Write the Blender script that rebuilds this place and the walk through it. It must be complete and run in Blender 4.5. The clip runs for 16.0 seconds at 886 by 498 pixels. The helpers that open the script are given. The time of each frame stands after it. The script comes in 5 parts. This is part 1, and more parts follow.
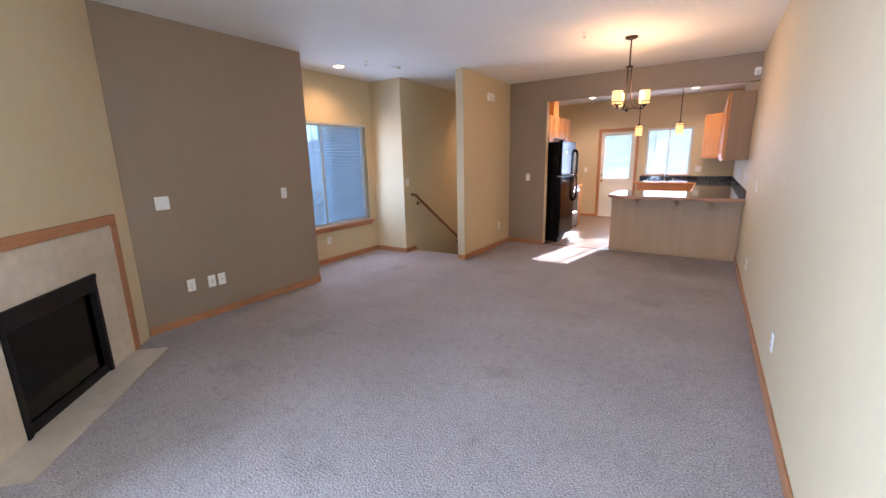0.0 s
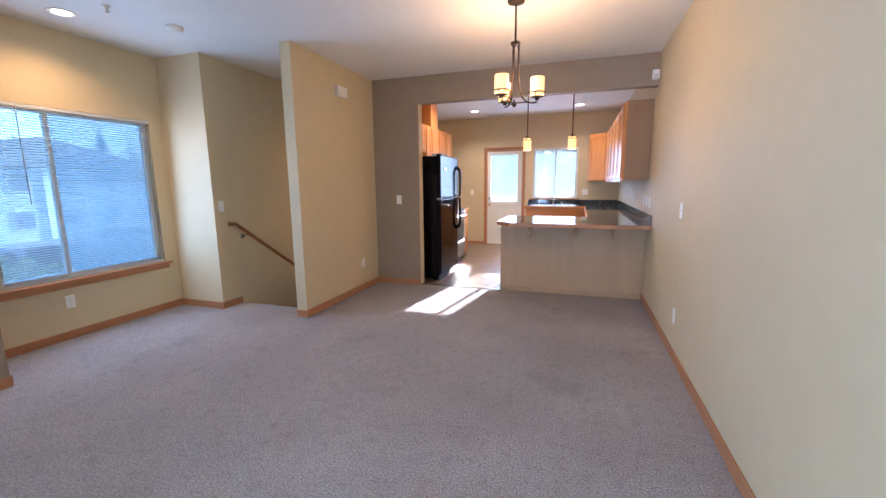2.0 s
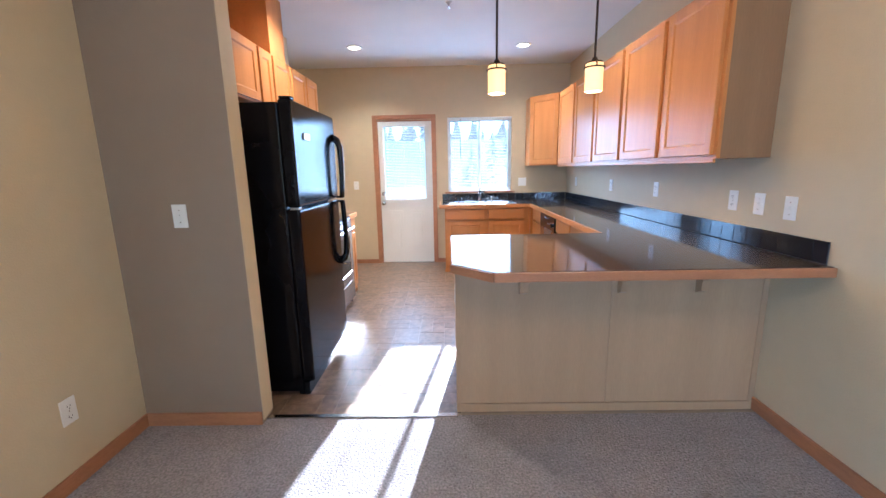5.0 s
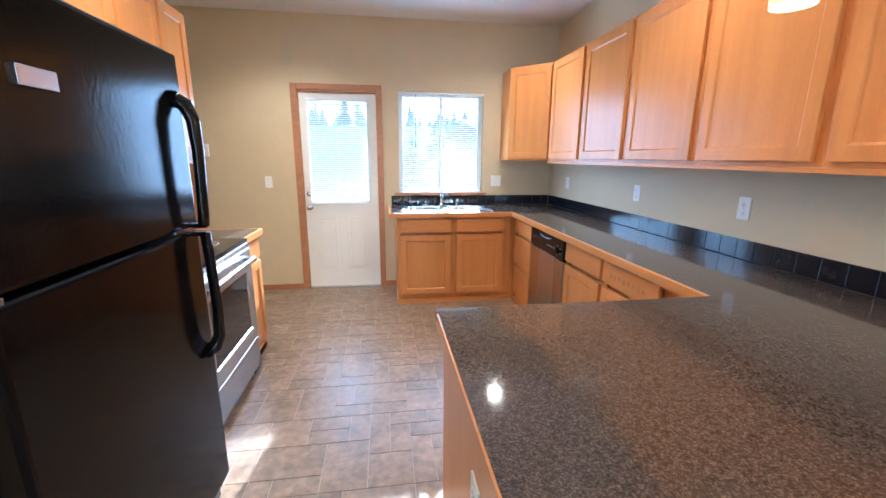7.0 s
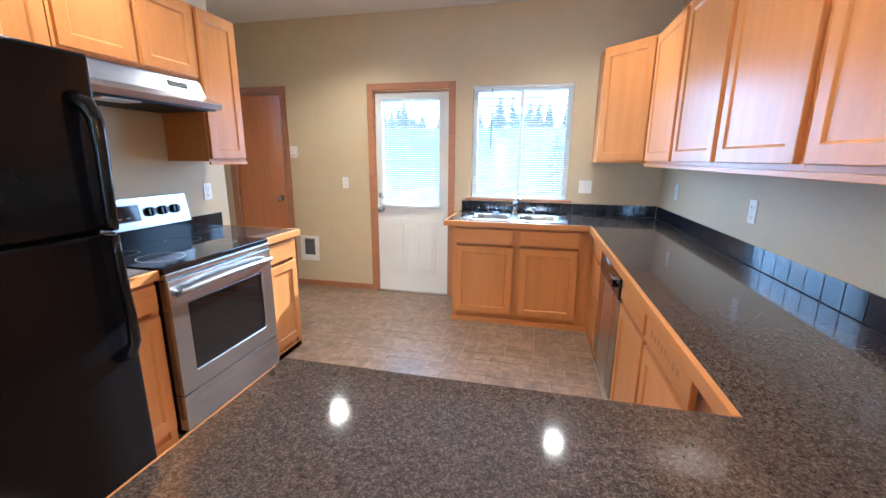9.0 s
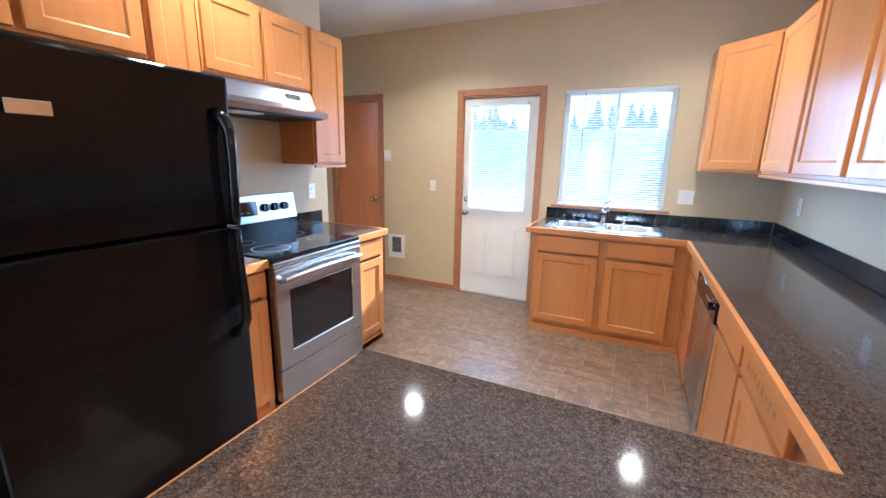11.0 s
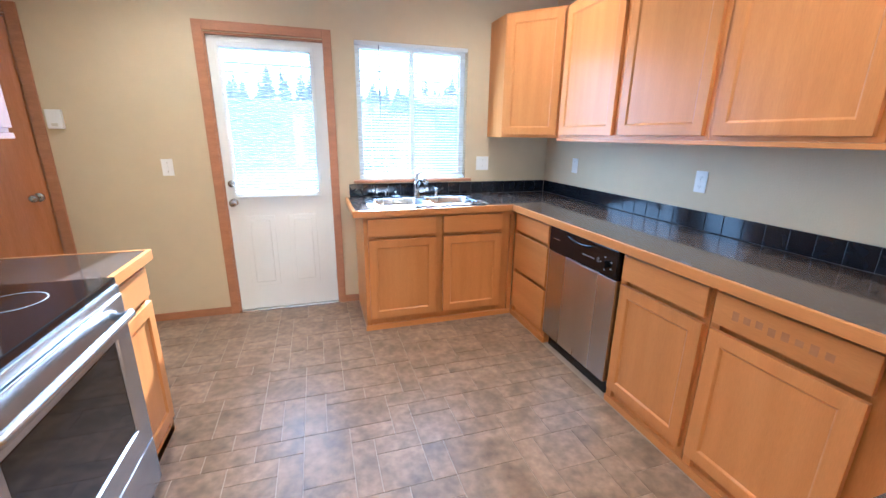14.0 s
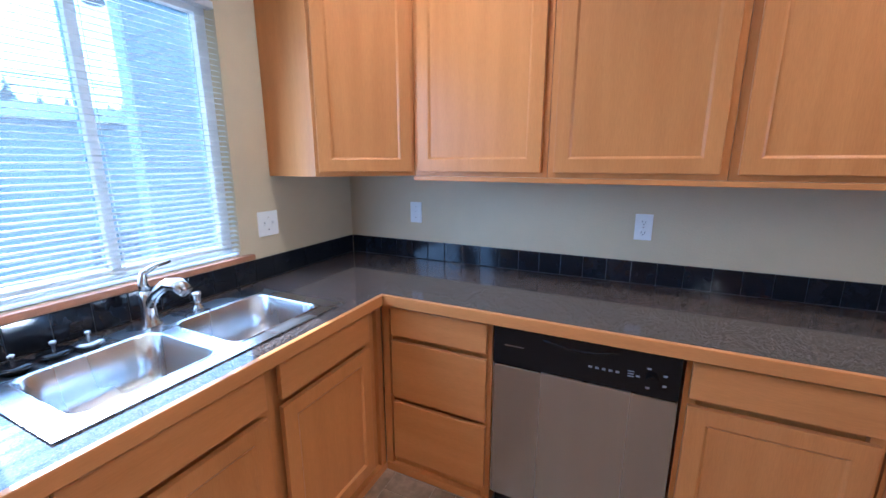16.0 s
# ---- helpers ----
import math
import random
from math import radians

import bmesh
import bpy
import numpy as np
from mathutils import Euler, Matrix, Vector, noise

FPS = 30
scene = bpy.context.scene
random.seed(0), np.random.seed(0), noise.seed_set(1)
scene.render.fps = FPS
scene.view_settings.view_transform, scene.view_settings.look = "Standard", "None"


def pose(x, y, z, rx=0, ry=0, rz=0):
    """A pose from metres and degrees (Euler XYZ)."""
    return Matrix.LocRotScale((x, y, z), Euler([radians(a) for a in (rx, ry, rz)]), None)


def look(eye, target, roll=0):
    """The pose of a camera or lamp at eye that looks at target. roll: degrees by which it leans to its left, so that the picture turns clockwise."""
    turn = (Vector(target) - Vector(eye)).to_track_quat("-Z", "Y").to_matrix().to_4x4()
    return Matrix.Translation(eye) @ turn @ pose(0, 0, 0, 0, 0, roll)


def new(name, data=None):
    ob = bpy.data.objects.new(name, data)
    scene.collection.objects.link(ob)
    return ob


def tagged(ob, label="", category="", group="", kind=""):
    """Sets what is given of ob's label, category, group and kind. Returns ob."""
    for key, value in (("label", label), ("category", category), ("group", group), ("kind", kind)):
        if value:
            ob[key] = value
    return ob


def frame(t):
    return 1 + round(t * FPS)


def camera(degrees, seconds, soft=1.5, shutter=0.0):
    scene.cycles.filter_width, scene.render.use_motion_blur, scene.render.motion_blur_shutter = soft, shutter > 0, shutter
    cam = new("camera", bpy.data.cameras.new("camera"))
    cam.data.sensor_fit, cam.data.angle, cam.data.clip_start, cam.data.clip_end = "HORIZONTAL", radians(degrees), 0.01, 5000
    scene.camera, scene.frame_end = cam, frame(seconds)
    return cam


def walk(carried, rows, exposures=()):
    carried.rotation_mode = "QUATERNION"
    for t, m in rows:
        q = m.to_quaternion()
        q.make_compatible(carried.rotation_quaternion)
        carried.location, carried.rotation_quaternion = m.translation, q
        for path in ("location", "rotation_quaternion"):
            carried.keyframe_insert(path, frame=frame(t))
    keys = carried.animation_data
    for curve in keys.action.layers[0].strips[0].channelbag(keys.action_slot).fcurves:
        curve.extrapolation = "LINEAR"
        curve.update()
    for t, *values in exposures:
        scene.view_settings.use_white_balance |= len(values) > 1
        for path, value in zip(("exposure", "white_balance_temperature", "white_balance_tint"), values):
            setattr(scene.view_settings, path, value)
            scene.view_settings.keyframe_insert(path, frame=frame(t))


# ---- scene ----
cam = camera(95.9, 16.0)
PATH = [
    (0, (0.059, 0.056, 1.489), (-1.016, 1.686, 1.056), -1.3),
    (0.5, (0.042, 0.273, 1.471), (-0.913, 1.988, 1.088), -1.0),
    (1, (0.004, 0.736, 1.462), (-0.852, 2.51, 1.112), -0.9),
    (1.5, (-0.123, 1.264, 1.397), (-0.86, 3.094, 1.07), -0.7),
    (2, (-0.266, 1.806, 1.386), (-0.898, 3.675, 1.061), -0.5),
    (2.5, (-0.416, 2.333, 1.402), (-0.945, 4.231, 1.06), -0.2),
    (3, (-0.618, 2.82, 1.392), (-1.052, 4.738, 1.028), -0.2),
    (3.5, (-0.808, 3.35, 1.35), (-1.155, 5.283, 0.971), -0.3),
    (4, (-1.013, 3.854, 1.366), (-1.25, 5.801, 0.972), -0.8),
    (4.5, (-1.188, 4.343, 1.375), (-1.295, 6.3, 0.973), -1.0),
    (4.7, (-1.203, 4.537, 1.373), (-1.283, 6.497, 0.986), -1.1),
    (6.8, (-1.433, 6.17, 1.427), (-1.132, 8.097, 0.984), 0.4),
    (7, (-1.38, 6.312, 1.432), (-1.099, 8.241, 0.985), 0.4),
    (7.5, (-1.228, 6.501, 1.424), (-1.01, 8.438, 0.975), 0.2),
    (8, (-0.98, 6.627, 1.428), (-0.886, 8.574, 0.983), 0.2),
    (8.5, (-0.862, 6.68, 1.458), (-0.952, 8.625, 1.0), -0.0),
    (9, (-0.584, 6.763, 1.438), (-1.023, 8.662, 0.992), 0.4),
    (9.5, (-0.459, 6.755, 1.479), (-1.221, 8.551, 1.043), 1.0),
    (9.7, (-0.471, 6.757, 1.481), (-1.344, 8.505, 1.053), 1.1),
    (11.8, (-0.719, 6.654, 1.463), (-1.418, 8.467, 0.99), 1.5),
    (12, (-0.867, 6.601, 1.476), (-1.433, 8.456, 0.987), 1.4),
    (12.5, (-1.086, 6.656, 1.448), (-1.405, 8.563, 0.935), 0.7),
    (13, (-1.316, 6.79, 1.431), (-1.322, 8.716, 0.894), 0.5),
    (13.5, (-1.538, 7.034, 1.438), (-1.242, 8.931, 0.878), 0.4),
    (14, (-1.558, 7.368, 1.412), (-0.98, 9.203, 0.866), 0.7),
    (14.5, (-1.522, 7.776, 1.431), (-0.634, 9.485, 0.891), 1.4),
    (15, (-1.573, 8.22, 1.431), (-0.404, 9.762, 0.927), 1.6),
    (15.5, (-1.55, 8.692, 1.441), (-0.113, 9.995, 0.953), 0.8),
    (16, (-1.507, 9.137, 1.477), (0.254, 9.98, 1.043), -0.1),
]
walk(cam, [(t, look(eye, target, roll)) for t, eye, target, roll in PATH],
     exposures=[(0.0, 2.68, 5850, 23), (1.5, 2.7, 5550, 20), (3.0, 2.78, 5000, 15), (4.5, 2.92, 4780, 12), (7.0, 3.0, 4750, 7), (9.5, 3.0, 4650, 6), (12.0, 3.12, 4550, 7), (14.0, 3.12, 4600, 7), (14.5, 2.92, 4500, 8), (15.0, 2.8, 4400, 9), (15.5, 2.6, 4350, 10), (16.0, 2.47, 4350, 11)])

# ---- light ----
world = bpy.data.worlds.new("sky")
scene.world = world
world.use_nodes = True
wn = world.node_tree.nodes
sky = wn.new("ShaderNodeTexSky")
sky.sky_type = "NISHITA"
sky.sun_disc = False
SUN_EL, SUN_DX = 21.4, 0.172
SUN_DIR = Vector((-SUN_DX, -1.0, -math.tan(radians(SUN_EL)) * math.hypot(1, SUN_DX))).normalized()
sky.sun_elevation = radians(SUN_EL)
sky.sun_rotation = math.atan2(SUN_DX, 1.0)
sky.air_density, sky.dust_density = 1.0, 0.6
wn["Background"].inputs["Strength"].default_value = 0.15
world.node_tree.links.new(sky.outputs[0], wn["Background"].inputs[0])


def lamp(name, kind, power, colour, m, **more):
    data = bpy.data.lights.new(name, kind)
    data.energy, data.color = power, colour
    ob = new(name, data)
    ob.matrix_basis = m
    return ob, data


sun, sun_data = lamp("sun", "SUN", 5.0, (1.0, 0.93, 0.82), look((0, 0, 8), Vector((0, 0, 8)) + SUN_DIR))
sun_data.angle = radians(0.5)


def window_light(name, centre, target, w, h, power, colour=(0.82, 0.91, 1.0)):
    ob, d = lamp(name, "AREA", power, colour, look(centre, target))
    d.shape, d.size, d.size_y = "RECTANGLE", w, h
    return ob


window_light("patio_window_light", (-2.20, -1.5, 1.2), (0, -0.7, 1.0), 1.7, 1.9, 57, (0.63, 0.81, 1.0))
window_light("living_window_light", (-4.60, 4.32, 1.3), (-3.5, 4.32, 1.25), 1.3, 1.45, 4.5, (0.52, 0.75, 1.0))
window_light("kitchen_window_light", (-0.755, 10.66, 1.56), (-0.755, 9.0, 1.3), 0.86, 1.0, 3.0, (0.62, 0.80, 1.0))
window_light("door_window_light", (-1.84, 10.64, 1.49), (-1.84, 9.0, 1.2), 0.56, 0.96, 2.0, (0.58, 0.78, 1.0))

# ---- materials ----


def mat(name, c1, c2=None, rough=0.5, metal=0.0, scale=6.0, stretch=(1, 1, 1), bump=0.0, bump_scale=None, detail=4.0, per_object=0.0,
        coat=0.0, spec=0.5, fine=None, fine_amount=0.0, rough_var=0.0):
    """A principled material: two colours mixed by noise, with finer grain, relief and a gloss that varies."""
    m = bpy.data.materials.new(name)
    m.use_nodes = True
    nt = m.node_tree
    n, l = nt.nodes, nt.links
    b = n["Principled BSDF"]
    b.inputs["Roughness"].default_value = rough
    b.inputs["Metallic"].default_value = metal
    b.inputs["Specular IOR Level"].default_value = spec
    b.inputs["Coat Weight"].default_value = coat
    b.inputs["Coat Roughness"].default_value = 0.12
    co = n.new("ShaderNodeTexCoord")
    mp = n.new("ShaderNodeMapping")
    mp.inputs["Scale"].default_value = stretch
    l.new(co.outputs["Object"], mp.inputs["Vector"])
    vec = mp.outputs["Vector"]
    info = n.new("ShaderNodeObjectInfo")
    if per_object:
        add = n.new("ShaderNodeVectorMath")
        add.operation = "MULTIPLY_ADD"
        l.new(info.outputs["Random"], add.inputs[0])
        add.inputs[1].default_value = (37.0, 23.0, 11.0)
        l.new(vec, add.inputs[2])
        vec = add.outputs[0]
    nz = n.new("ShaderNodeTexNoise")
    nz.inputs["Scale"].default_value = scale
    nz.inputs["Detail"].default_value = detail
    l.new(vec, nz.inputs["Vector"])
    ramp = n.new("ShaderNodeMapRange")
    ramp.inputs["From Min"].default_value, ramp.inputs["From Max"].default_value = 0.3, 0.7
    l.new(nz.outputs["Fac"], ramp.inputs["Value"])
    mix = n.new("ShaderNodeMix")
    mix.data_type = "RGBA"
    mix.inputs[6].default_value = (*c1, 1)
    mix.inputs[7].default_value = (*(c2 or c1), 1)
    l.new(ramp.outputs[0], mix.inputs[0])
    colour = mix.outputs[2]
    if fine:
        nf = n.new("ShaderNodeTexNoise")
        nf.inputs["Scale"].default_value = fine
        nf.inputs["Detail"].default_value = 3
        l.new(vec, nf.inputs["Vector"])
        hsv = n.new("ShaderNodeHueSaturation")
        mr = n.new("ShaderNodeMapRange")
        mr.inputs["From Min"].default_value, mr.inputs["From Max"].default_value = 0.3, 0.7
        mr.inputs["To Min"].default_value, mr.inputs["To Max"].default_value = 1 - fine_amount, 1 + fine_amount
        l.new(nf.outputs["Fac"], mr.inputs["Value"])
        l.new(mr.outputs[0], hsv.inputs["Value"])
        l.new(colour, hsv.inputs["Color"])
        colour = hsv.outputs[0]
    if per_object:
        hs2 = n.new("ShaderNodeHueSaturation")
        mr2 = n.new("ShaderNodeMapRange")
        mr2.inputs["To Min"].default_value, mr2.inputs["To Max"].default_value = 1 - per_object, 1 + per_object
        l.new(info.outputs["Random"], mr2.inputs["Value"])
        l.new(mr2.outputs[0], hs2.inputs["Value"])
        l.new(colour, hs2.inputs["Color"])
        colour = hs2.outputs[0]
    l.new(colour, b.inputs["Base Color"])
    if rough_var:
        mrr = n.new("ShaderNodeMapRange")
        mrr.inputs["From Min"].default_value, mrr.inputs["From Max"].default_value = 0.3, 0.7
        mrr.inputs["To Min"].default_value, mrr.inputs["To Max"].default_value = rough - rough_var, rough + rough_var
        l.new(nz.outputs["Fac"], mrr.inputs["Value"])
        l.new(mrr.outputs[0], b.inputs["Roughness"])
    if bump:
        nb = n.new("ShaderNodeTexNoise")
        nb.inputs["Scale"].default_value = bump_scale or scale * 4
        nb.inputs["Detail"].default_value = 3
        l.new(vec, nb.inputs["Vector"])
        bp = n.new("ShaderNodeBump")
        bp.inputs["Strength"].default_value = 1.0
        bp.inputs["Distance"].default_value = bump
        l.new(nb.outputs["Fac"], bp.inputs["Height"])
        l.new(bp.outputs[0], b.inputs["Normal"])
    return m


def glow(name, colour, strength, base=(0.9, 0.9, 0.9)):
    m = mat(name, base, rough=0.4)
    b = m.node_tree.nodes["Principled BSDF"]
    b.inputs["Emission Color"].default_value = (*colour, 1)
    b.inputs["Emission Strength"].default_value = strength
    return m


def clear_glass(name, tint=(1, 1, 1), veil=0.0):
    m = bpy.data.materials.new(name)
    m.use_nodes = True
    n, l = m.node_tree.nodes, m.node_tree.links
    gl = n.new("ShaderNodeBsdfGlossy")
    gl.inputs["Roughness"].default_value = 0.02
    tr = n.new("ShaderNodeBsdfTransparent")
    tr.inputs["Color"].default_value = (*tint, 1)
    fr = n.new("ShaderNodeFresnel")
    mx = n.new("ShaderNodeMixShader")
    l.new(fr.outputs[0], mx.inputs[0])
    l.new(tr.outputs[0], mx.inputs[1])
    l.new(gl.outputs[0], mx.inputs[2])
    top = mx
    # translucent veil put into the material: glare haze for panes, mesh for the screen
    if veil:
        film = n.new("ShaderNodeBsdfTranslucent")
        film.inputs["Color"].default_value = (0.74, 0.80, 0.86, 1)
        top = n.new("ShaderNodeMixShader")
        top.inputs[0].default_value = veil
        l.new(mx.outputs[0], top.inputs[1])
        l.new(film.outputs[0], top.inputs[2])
    l.new(top.outputs[0], n["Material Output"].inputs["Surface"])
    return m


TAN = mat("tan_wall_paint", (0.57, 0.47, 0.298), (0.60, 0.495, 0.318), rough=0.62, scale=1.2, bump=0.0012, bump_scale=140, fine=9, fine_amount=0.02, rough_var=0.05)
TAUPE = mat("taupe_wall_paint", (0.265, 0.199, 0.140), (0.287, 0.216, 0.153), rough=0.62, scale=1.2, bump=0.0012, bump_scale=140, fine=9, fine_amount=0.02)
CEIL = mat("ceiling_white_paint", (0.74, 0.73, 0.71), (0.78, 0.77, 0.75), rough=0.8, scale=2, bump=0.002, bump_scale=70)
CARPET = mat("beige_cut_pile_carpet", (0.315, 0.285, 0.282), (0.395, 0.36, 0.357), rough=0.95, scale=1.1, detail=6, bump=0.012, bump_scale=95, fine=90, fine_amount=0.32, spec=0.1)


def add_stains(m, scale, lo, hi, amount):
    """Dirt patches with their own ragged outline, darkening the base colour."""
    n, l = m.node_tree.nodes, m.node_tree.links
    b = n["Principled BSDF"]
    old = b.inputs["Base Color"].links[0].from_socket
    co = n.new("ShaderNodeTexCoord")
    nz = n.new("ShaderNodeTexNoise")
    nz.inputs["Scale"].default_value, nz.inputs["Detail"].default_value, nz.inputs["Roughness"].default_value = scale, 8, 0.62
    l.new(co.outputs["Object"], nz.inputs["Vector"])
    mr = n.new("ShaderNodeMapRange")
    mr.inputs["From Min"].default_value, mr.inputs["From Max"].default_value = lo, hi
    mr.inputs["To Max"].default_value = amount
    l.new(nz.outputs["Fac"], mr.inputs["Value"])
    mx = n.new("ShaderNodeMix")
    mx.data_type = "RGBA"
    mx.inputs[7].default_value = (0.13, 0.115, 0.10, 1)
    l.new(mr.outputs[0], mx.inputs[0])
    l.new(old, mx.inputs[6])
    l.new(mx.outputs[2], b.inputs["Base Color"])


add_stains(CARPET, 1.5, 0.56, 0.78, 0.45)
add_stains(CARPET, 5.0, 0.64, 0.80, 0.5)
add_stains(CARPET, 15.0, 0.50, 0.72, 0.30)
WOOD_V = mat("maple_grain_upright", (0.50, 0.205, 0.055), (0.58, 0.25, 0.070), rough=0.30, scale=2.5, stretch=(6, 6, 0.5), detail=6, per_object=0.07, coat=0.0, spec=0.27, fine=60, fine_amount=0.05, bump=0.0002)
WOOD_H = mat("maple_grain_level", (0.50, 0.205, 0.055), (0.58, 0.25, 0.070), rough=0.30, scale=2.5, stretch=(0.5, 0.5, 6), detail=6, per_object=0.07, coat=0.0, spec=0.27, fine=60, fine_amount=0.05, bump=0.0002)
TRIM = mat("oak_stained_trim", (0.35, 0.155, 0.07), (0.42, 0.19, 0.085), rough=0.42, scale=6, stretch=(1, 1, 5), per_object=0.06, fine=50, fine_amount=0.08)
PANEL_WOOD = mat("maple_veneer_panel", (0.41, 0.27, 0.15), (0.45, 0.30, 0.17), rough=0.45, scale=1.5, stretch=(6, 6, 0.4), per_object=0.04, fine=50, fine_amount=0.05)
# brown end veneer; the shade on this side is put into its colour
END_WOOD_SHADED = mat("maple_veneer_end_shaded", (0.25, 0.14, 0.062), (0.29, 0.165, 0.075), rough=0.45, scale=1.5, stretch=(6, 6, 0.4), fine=50, fine_amount=0.05)
RAIL_WOOD = mat("dark_stained_rail", (0.20, 0.075, 0.03), (0.27, 0.105, 0.04), rough=0.3, scale=4, stretch=(6, 1, 1), coat=0.3)
BROWN_DOOR = mat("reddish_veneer_door", (0.52, 0.19, 0.06), (0.58, 0.22, 0.075), rough=0.22, scale=4, stretch=(7, 7, 0.5), fine=40, fine_amount=0.06, coat=0.3)
WHITE = mat("white_plastic", (0.80, 0.79, 0.76), rough=0.4, scale=8)
DOOR_WHITE = mat("white_door_paint", (0.74, 0.74, 0.70), (0.78, 0.78, 0.74), rough=0.45, scale=3, bump=0.0003, bump_scale=60)
BLIND = mat("white_blind_vinyl", (0.82, 0.82, 0.80), rough=0.45)
_n, _l = BLIND.node_tree.nodes, BLIND.node_tree.links
_tr, _mx = _n.new("ShaderNodeBsdfTranslucent"), _n.new("ShaderNodeMixShader")
_tr.inputs["Color"].default_value = (0.75, 0.78, 0.80, 1)
_mx.inputs[0].default_value = 0.35
_l.new(_n["Principled BSDF"].outputs[0], _mx.inputs[1])
_l.new(_tr.outputs[0], _mx.inputs[2])
_l.new(_mx.outputs[0], _n["Material Output"].inputs["Surface"])
FRAME_WHITE = mat("white_window_vinyl", (0.8, 0.8, 0.8), rough=0.4)
BLACK_GLOSS = mat("black_textured_enamel", (0.0045, 0.004, 0.0045), (0.006, 0.0055, 0.006), rough=0.13, scale=3, bump=0.0003, bump_scale=70, rough_var=0.03, spec=0.19)
BLACK_PLASTIC = mat("black_plastic", (0.006, 0.006, 0.0065), rough=0.16, spec=0.32)
BLACK_TILE = mat("black_glazed_tile", (0.008, 0.009, 0.012), (0.014, 0.015, 0.02), rough=0.09, scale=20, per_object=0.15, bump=0.0004, bump_scale=12)
GROUT = mat("grey_grout", (0.11, 0.105, 0.10), (0.15, 0.145, 0.14), rough=0.9, scale=60)
STEEL = mat("brushed_stainless_steel", (0.50, 0.495, 0.49), (0.55, 0.545, 0.54), rough=0.27, metal=1.0, scale=2.2, stretch=(3, 3, 0.03), detail=1.0, rough_var=0.04)
STEEL_H = mat("brushed_stainless_steel_level", (0.43, 0.44, 0.46), (0.48, 0.49, 0.51), rough=0.27, metal=1.0, scale=3, stretch=(0.4, 0.4, 12))
NICKEL = mat("brushed_nickel", (0.55, 0.52, 0.48), rough=0.25, metal=1.0)
BRONZE = mat("dark_bronze", (0.035, 0.022, 0.015), (0.055, 0.035, 0.022), rough=0.45, metal=0.7, scale=20)
BLACK_GLASS = mat("black_ceramic_glass", (0.006, 0.006, 0.007), rough=0.06, spec=0.6)
RING = mat("grey_print", (0.22, 0.22, 0.22), rough=0.3)
STONE = mat("cream_fireplace_tile", (0.52, 0.44, 0.33), (0.62, 0.54, 0.42), rough=0.4, scale=3, detail=8, fine=14, fine_amount=0.08, bump=0.0005)
HEARTH = mat("beige_hearth_tile", (0.42, 0.36, 0.28), (0.50, 0.44, 0.35), rough=0.4, scale=3, detail=8, fine=14, fine_amount=0.08)
FIREBOX = mat("matte_black_metal", (0.006, 0.0055, 0.0055), (0.010, 0.009, 0.009), rough=0.5, scale=9, spec=0.25)
LOG = mat("charred_log", (0.05, 0.03, 0.02), (0.22, 0.16, 0.11), rough=0.9, scale=12, bump=0.004)
# pane tint darkens and blues the view; glare is put into the glass
GLASS = clear_glass("glare_tint_window_glass", (0.46, 0.57, 0.64), veil=0.035)
GLARE_GLASS = clear_glass("glare_veil_window_glass", (0.62, 0.76, 0.85), veil=0.22)
SCREEN = clear_glass("grey_insect_screen", veil=0.45)
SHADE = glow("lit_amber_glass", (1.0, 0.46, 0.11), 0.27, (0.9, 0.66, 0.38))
BULB = glow("lit_lamp_lens", (1.0, 0.78, 0.50), 2.5)

# ---- building helpers ----


def world_of(ob):
    m = ob.matrix_basis.copy()
    if ob.parent:
        m = world_of(ob.parent) @ ob.matrix_parent_inverse @ m
    return m


def mesh_of(name, bm, material, smooth=False):
    me = bpy.data.meshes.new(name)
    bm.normal_update()
    bm.to_mesh(me)
    bm.free()
    me.materials.append(material)
    if smooth:
        me.shade_smooth()
    return me


def part(name, bm, material, parent=None, label="", smooth=False):
    ob = new(name, mesh_of(name, bm, material, smooth))
    if parent:
        ob.parent = parent
        ob.matrix_parent_inverse = world_of(parent).inverted()
    if label:
        ob["label"] = label
    return ob


def thing(name, at, label, category, group=""):
    ob = new(name)
    ob.empty_display_size = 0.1
    ob.matrix_basis = Matrix.Translation(at)
    return tagged(ob, label, category, group)


def setting(name, bm, material, label, category, smooth=False):
    return tagged(part(name, bm, material, smooth=smooth), label, category, kind="structure")


def box(bm, x0, y0, z0, x1, y1, z1, bevel=0.0, seg=2, m=None):
    r = bmesh.ops.create_cube(bm, size=1.0)
    vs = r["verts"]
    bmesh.ops.scale(bm, vec=(x1 - x0, y1 - y0, z1 - z0), verts=vs)
    bmesh.ops.translate(bm, vec=((x0 + x1) / 2, (y0 + y1) / 2, (z0 + z1) / 2), verts=vs)
    if bevel:
        es = list({e for v in vs for e in v.link_edges})
        r = bmesh.ops.bevel(bm, geom=es, offset=bevel, segments=seg, affect="EDGES", profile=0.6)
        vs = list({v for f in r["faces"] for v in f.verts} | {v for v in vs if v.is_valid})
    if m is not None:
        bmesh.ops.transform(bm, matrix=m, verts=vs)
    return vs


def boxes(*rows, bevel=0.0):
    bm = bmesh.new()
    for r in rows:
        box(bm, *r, bevel=bevel)
    return bm


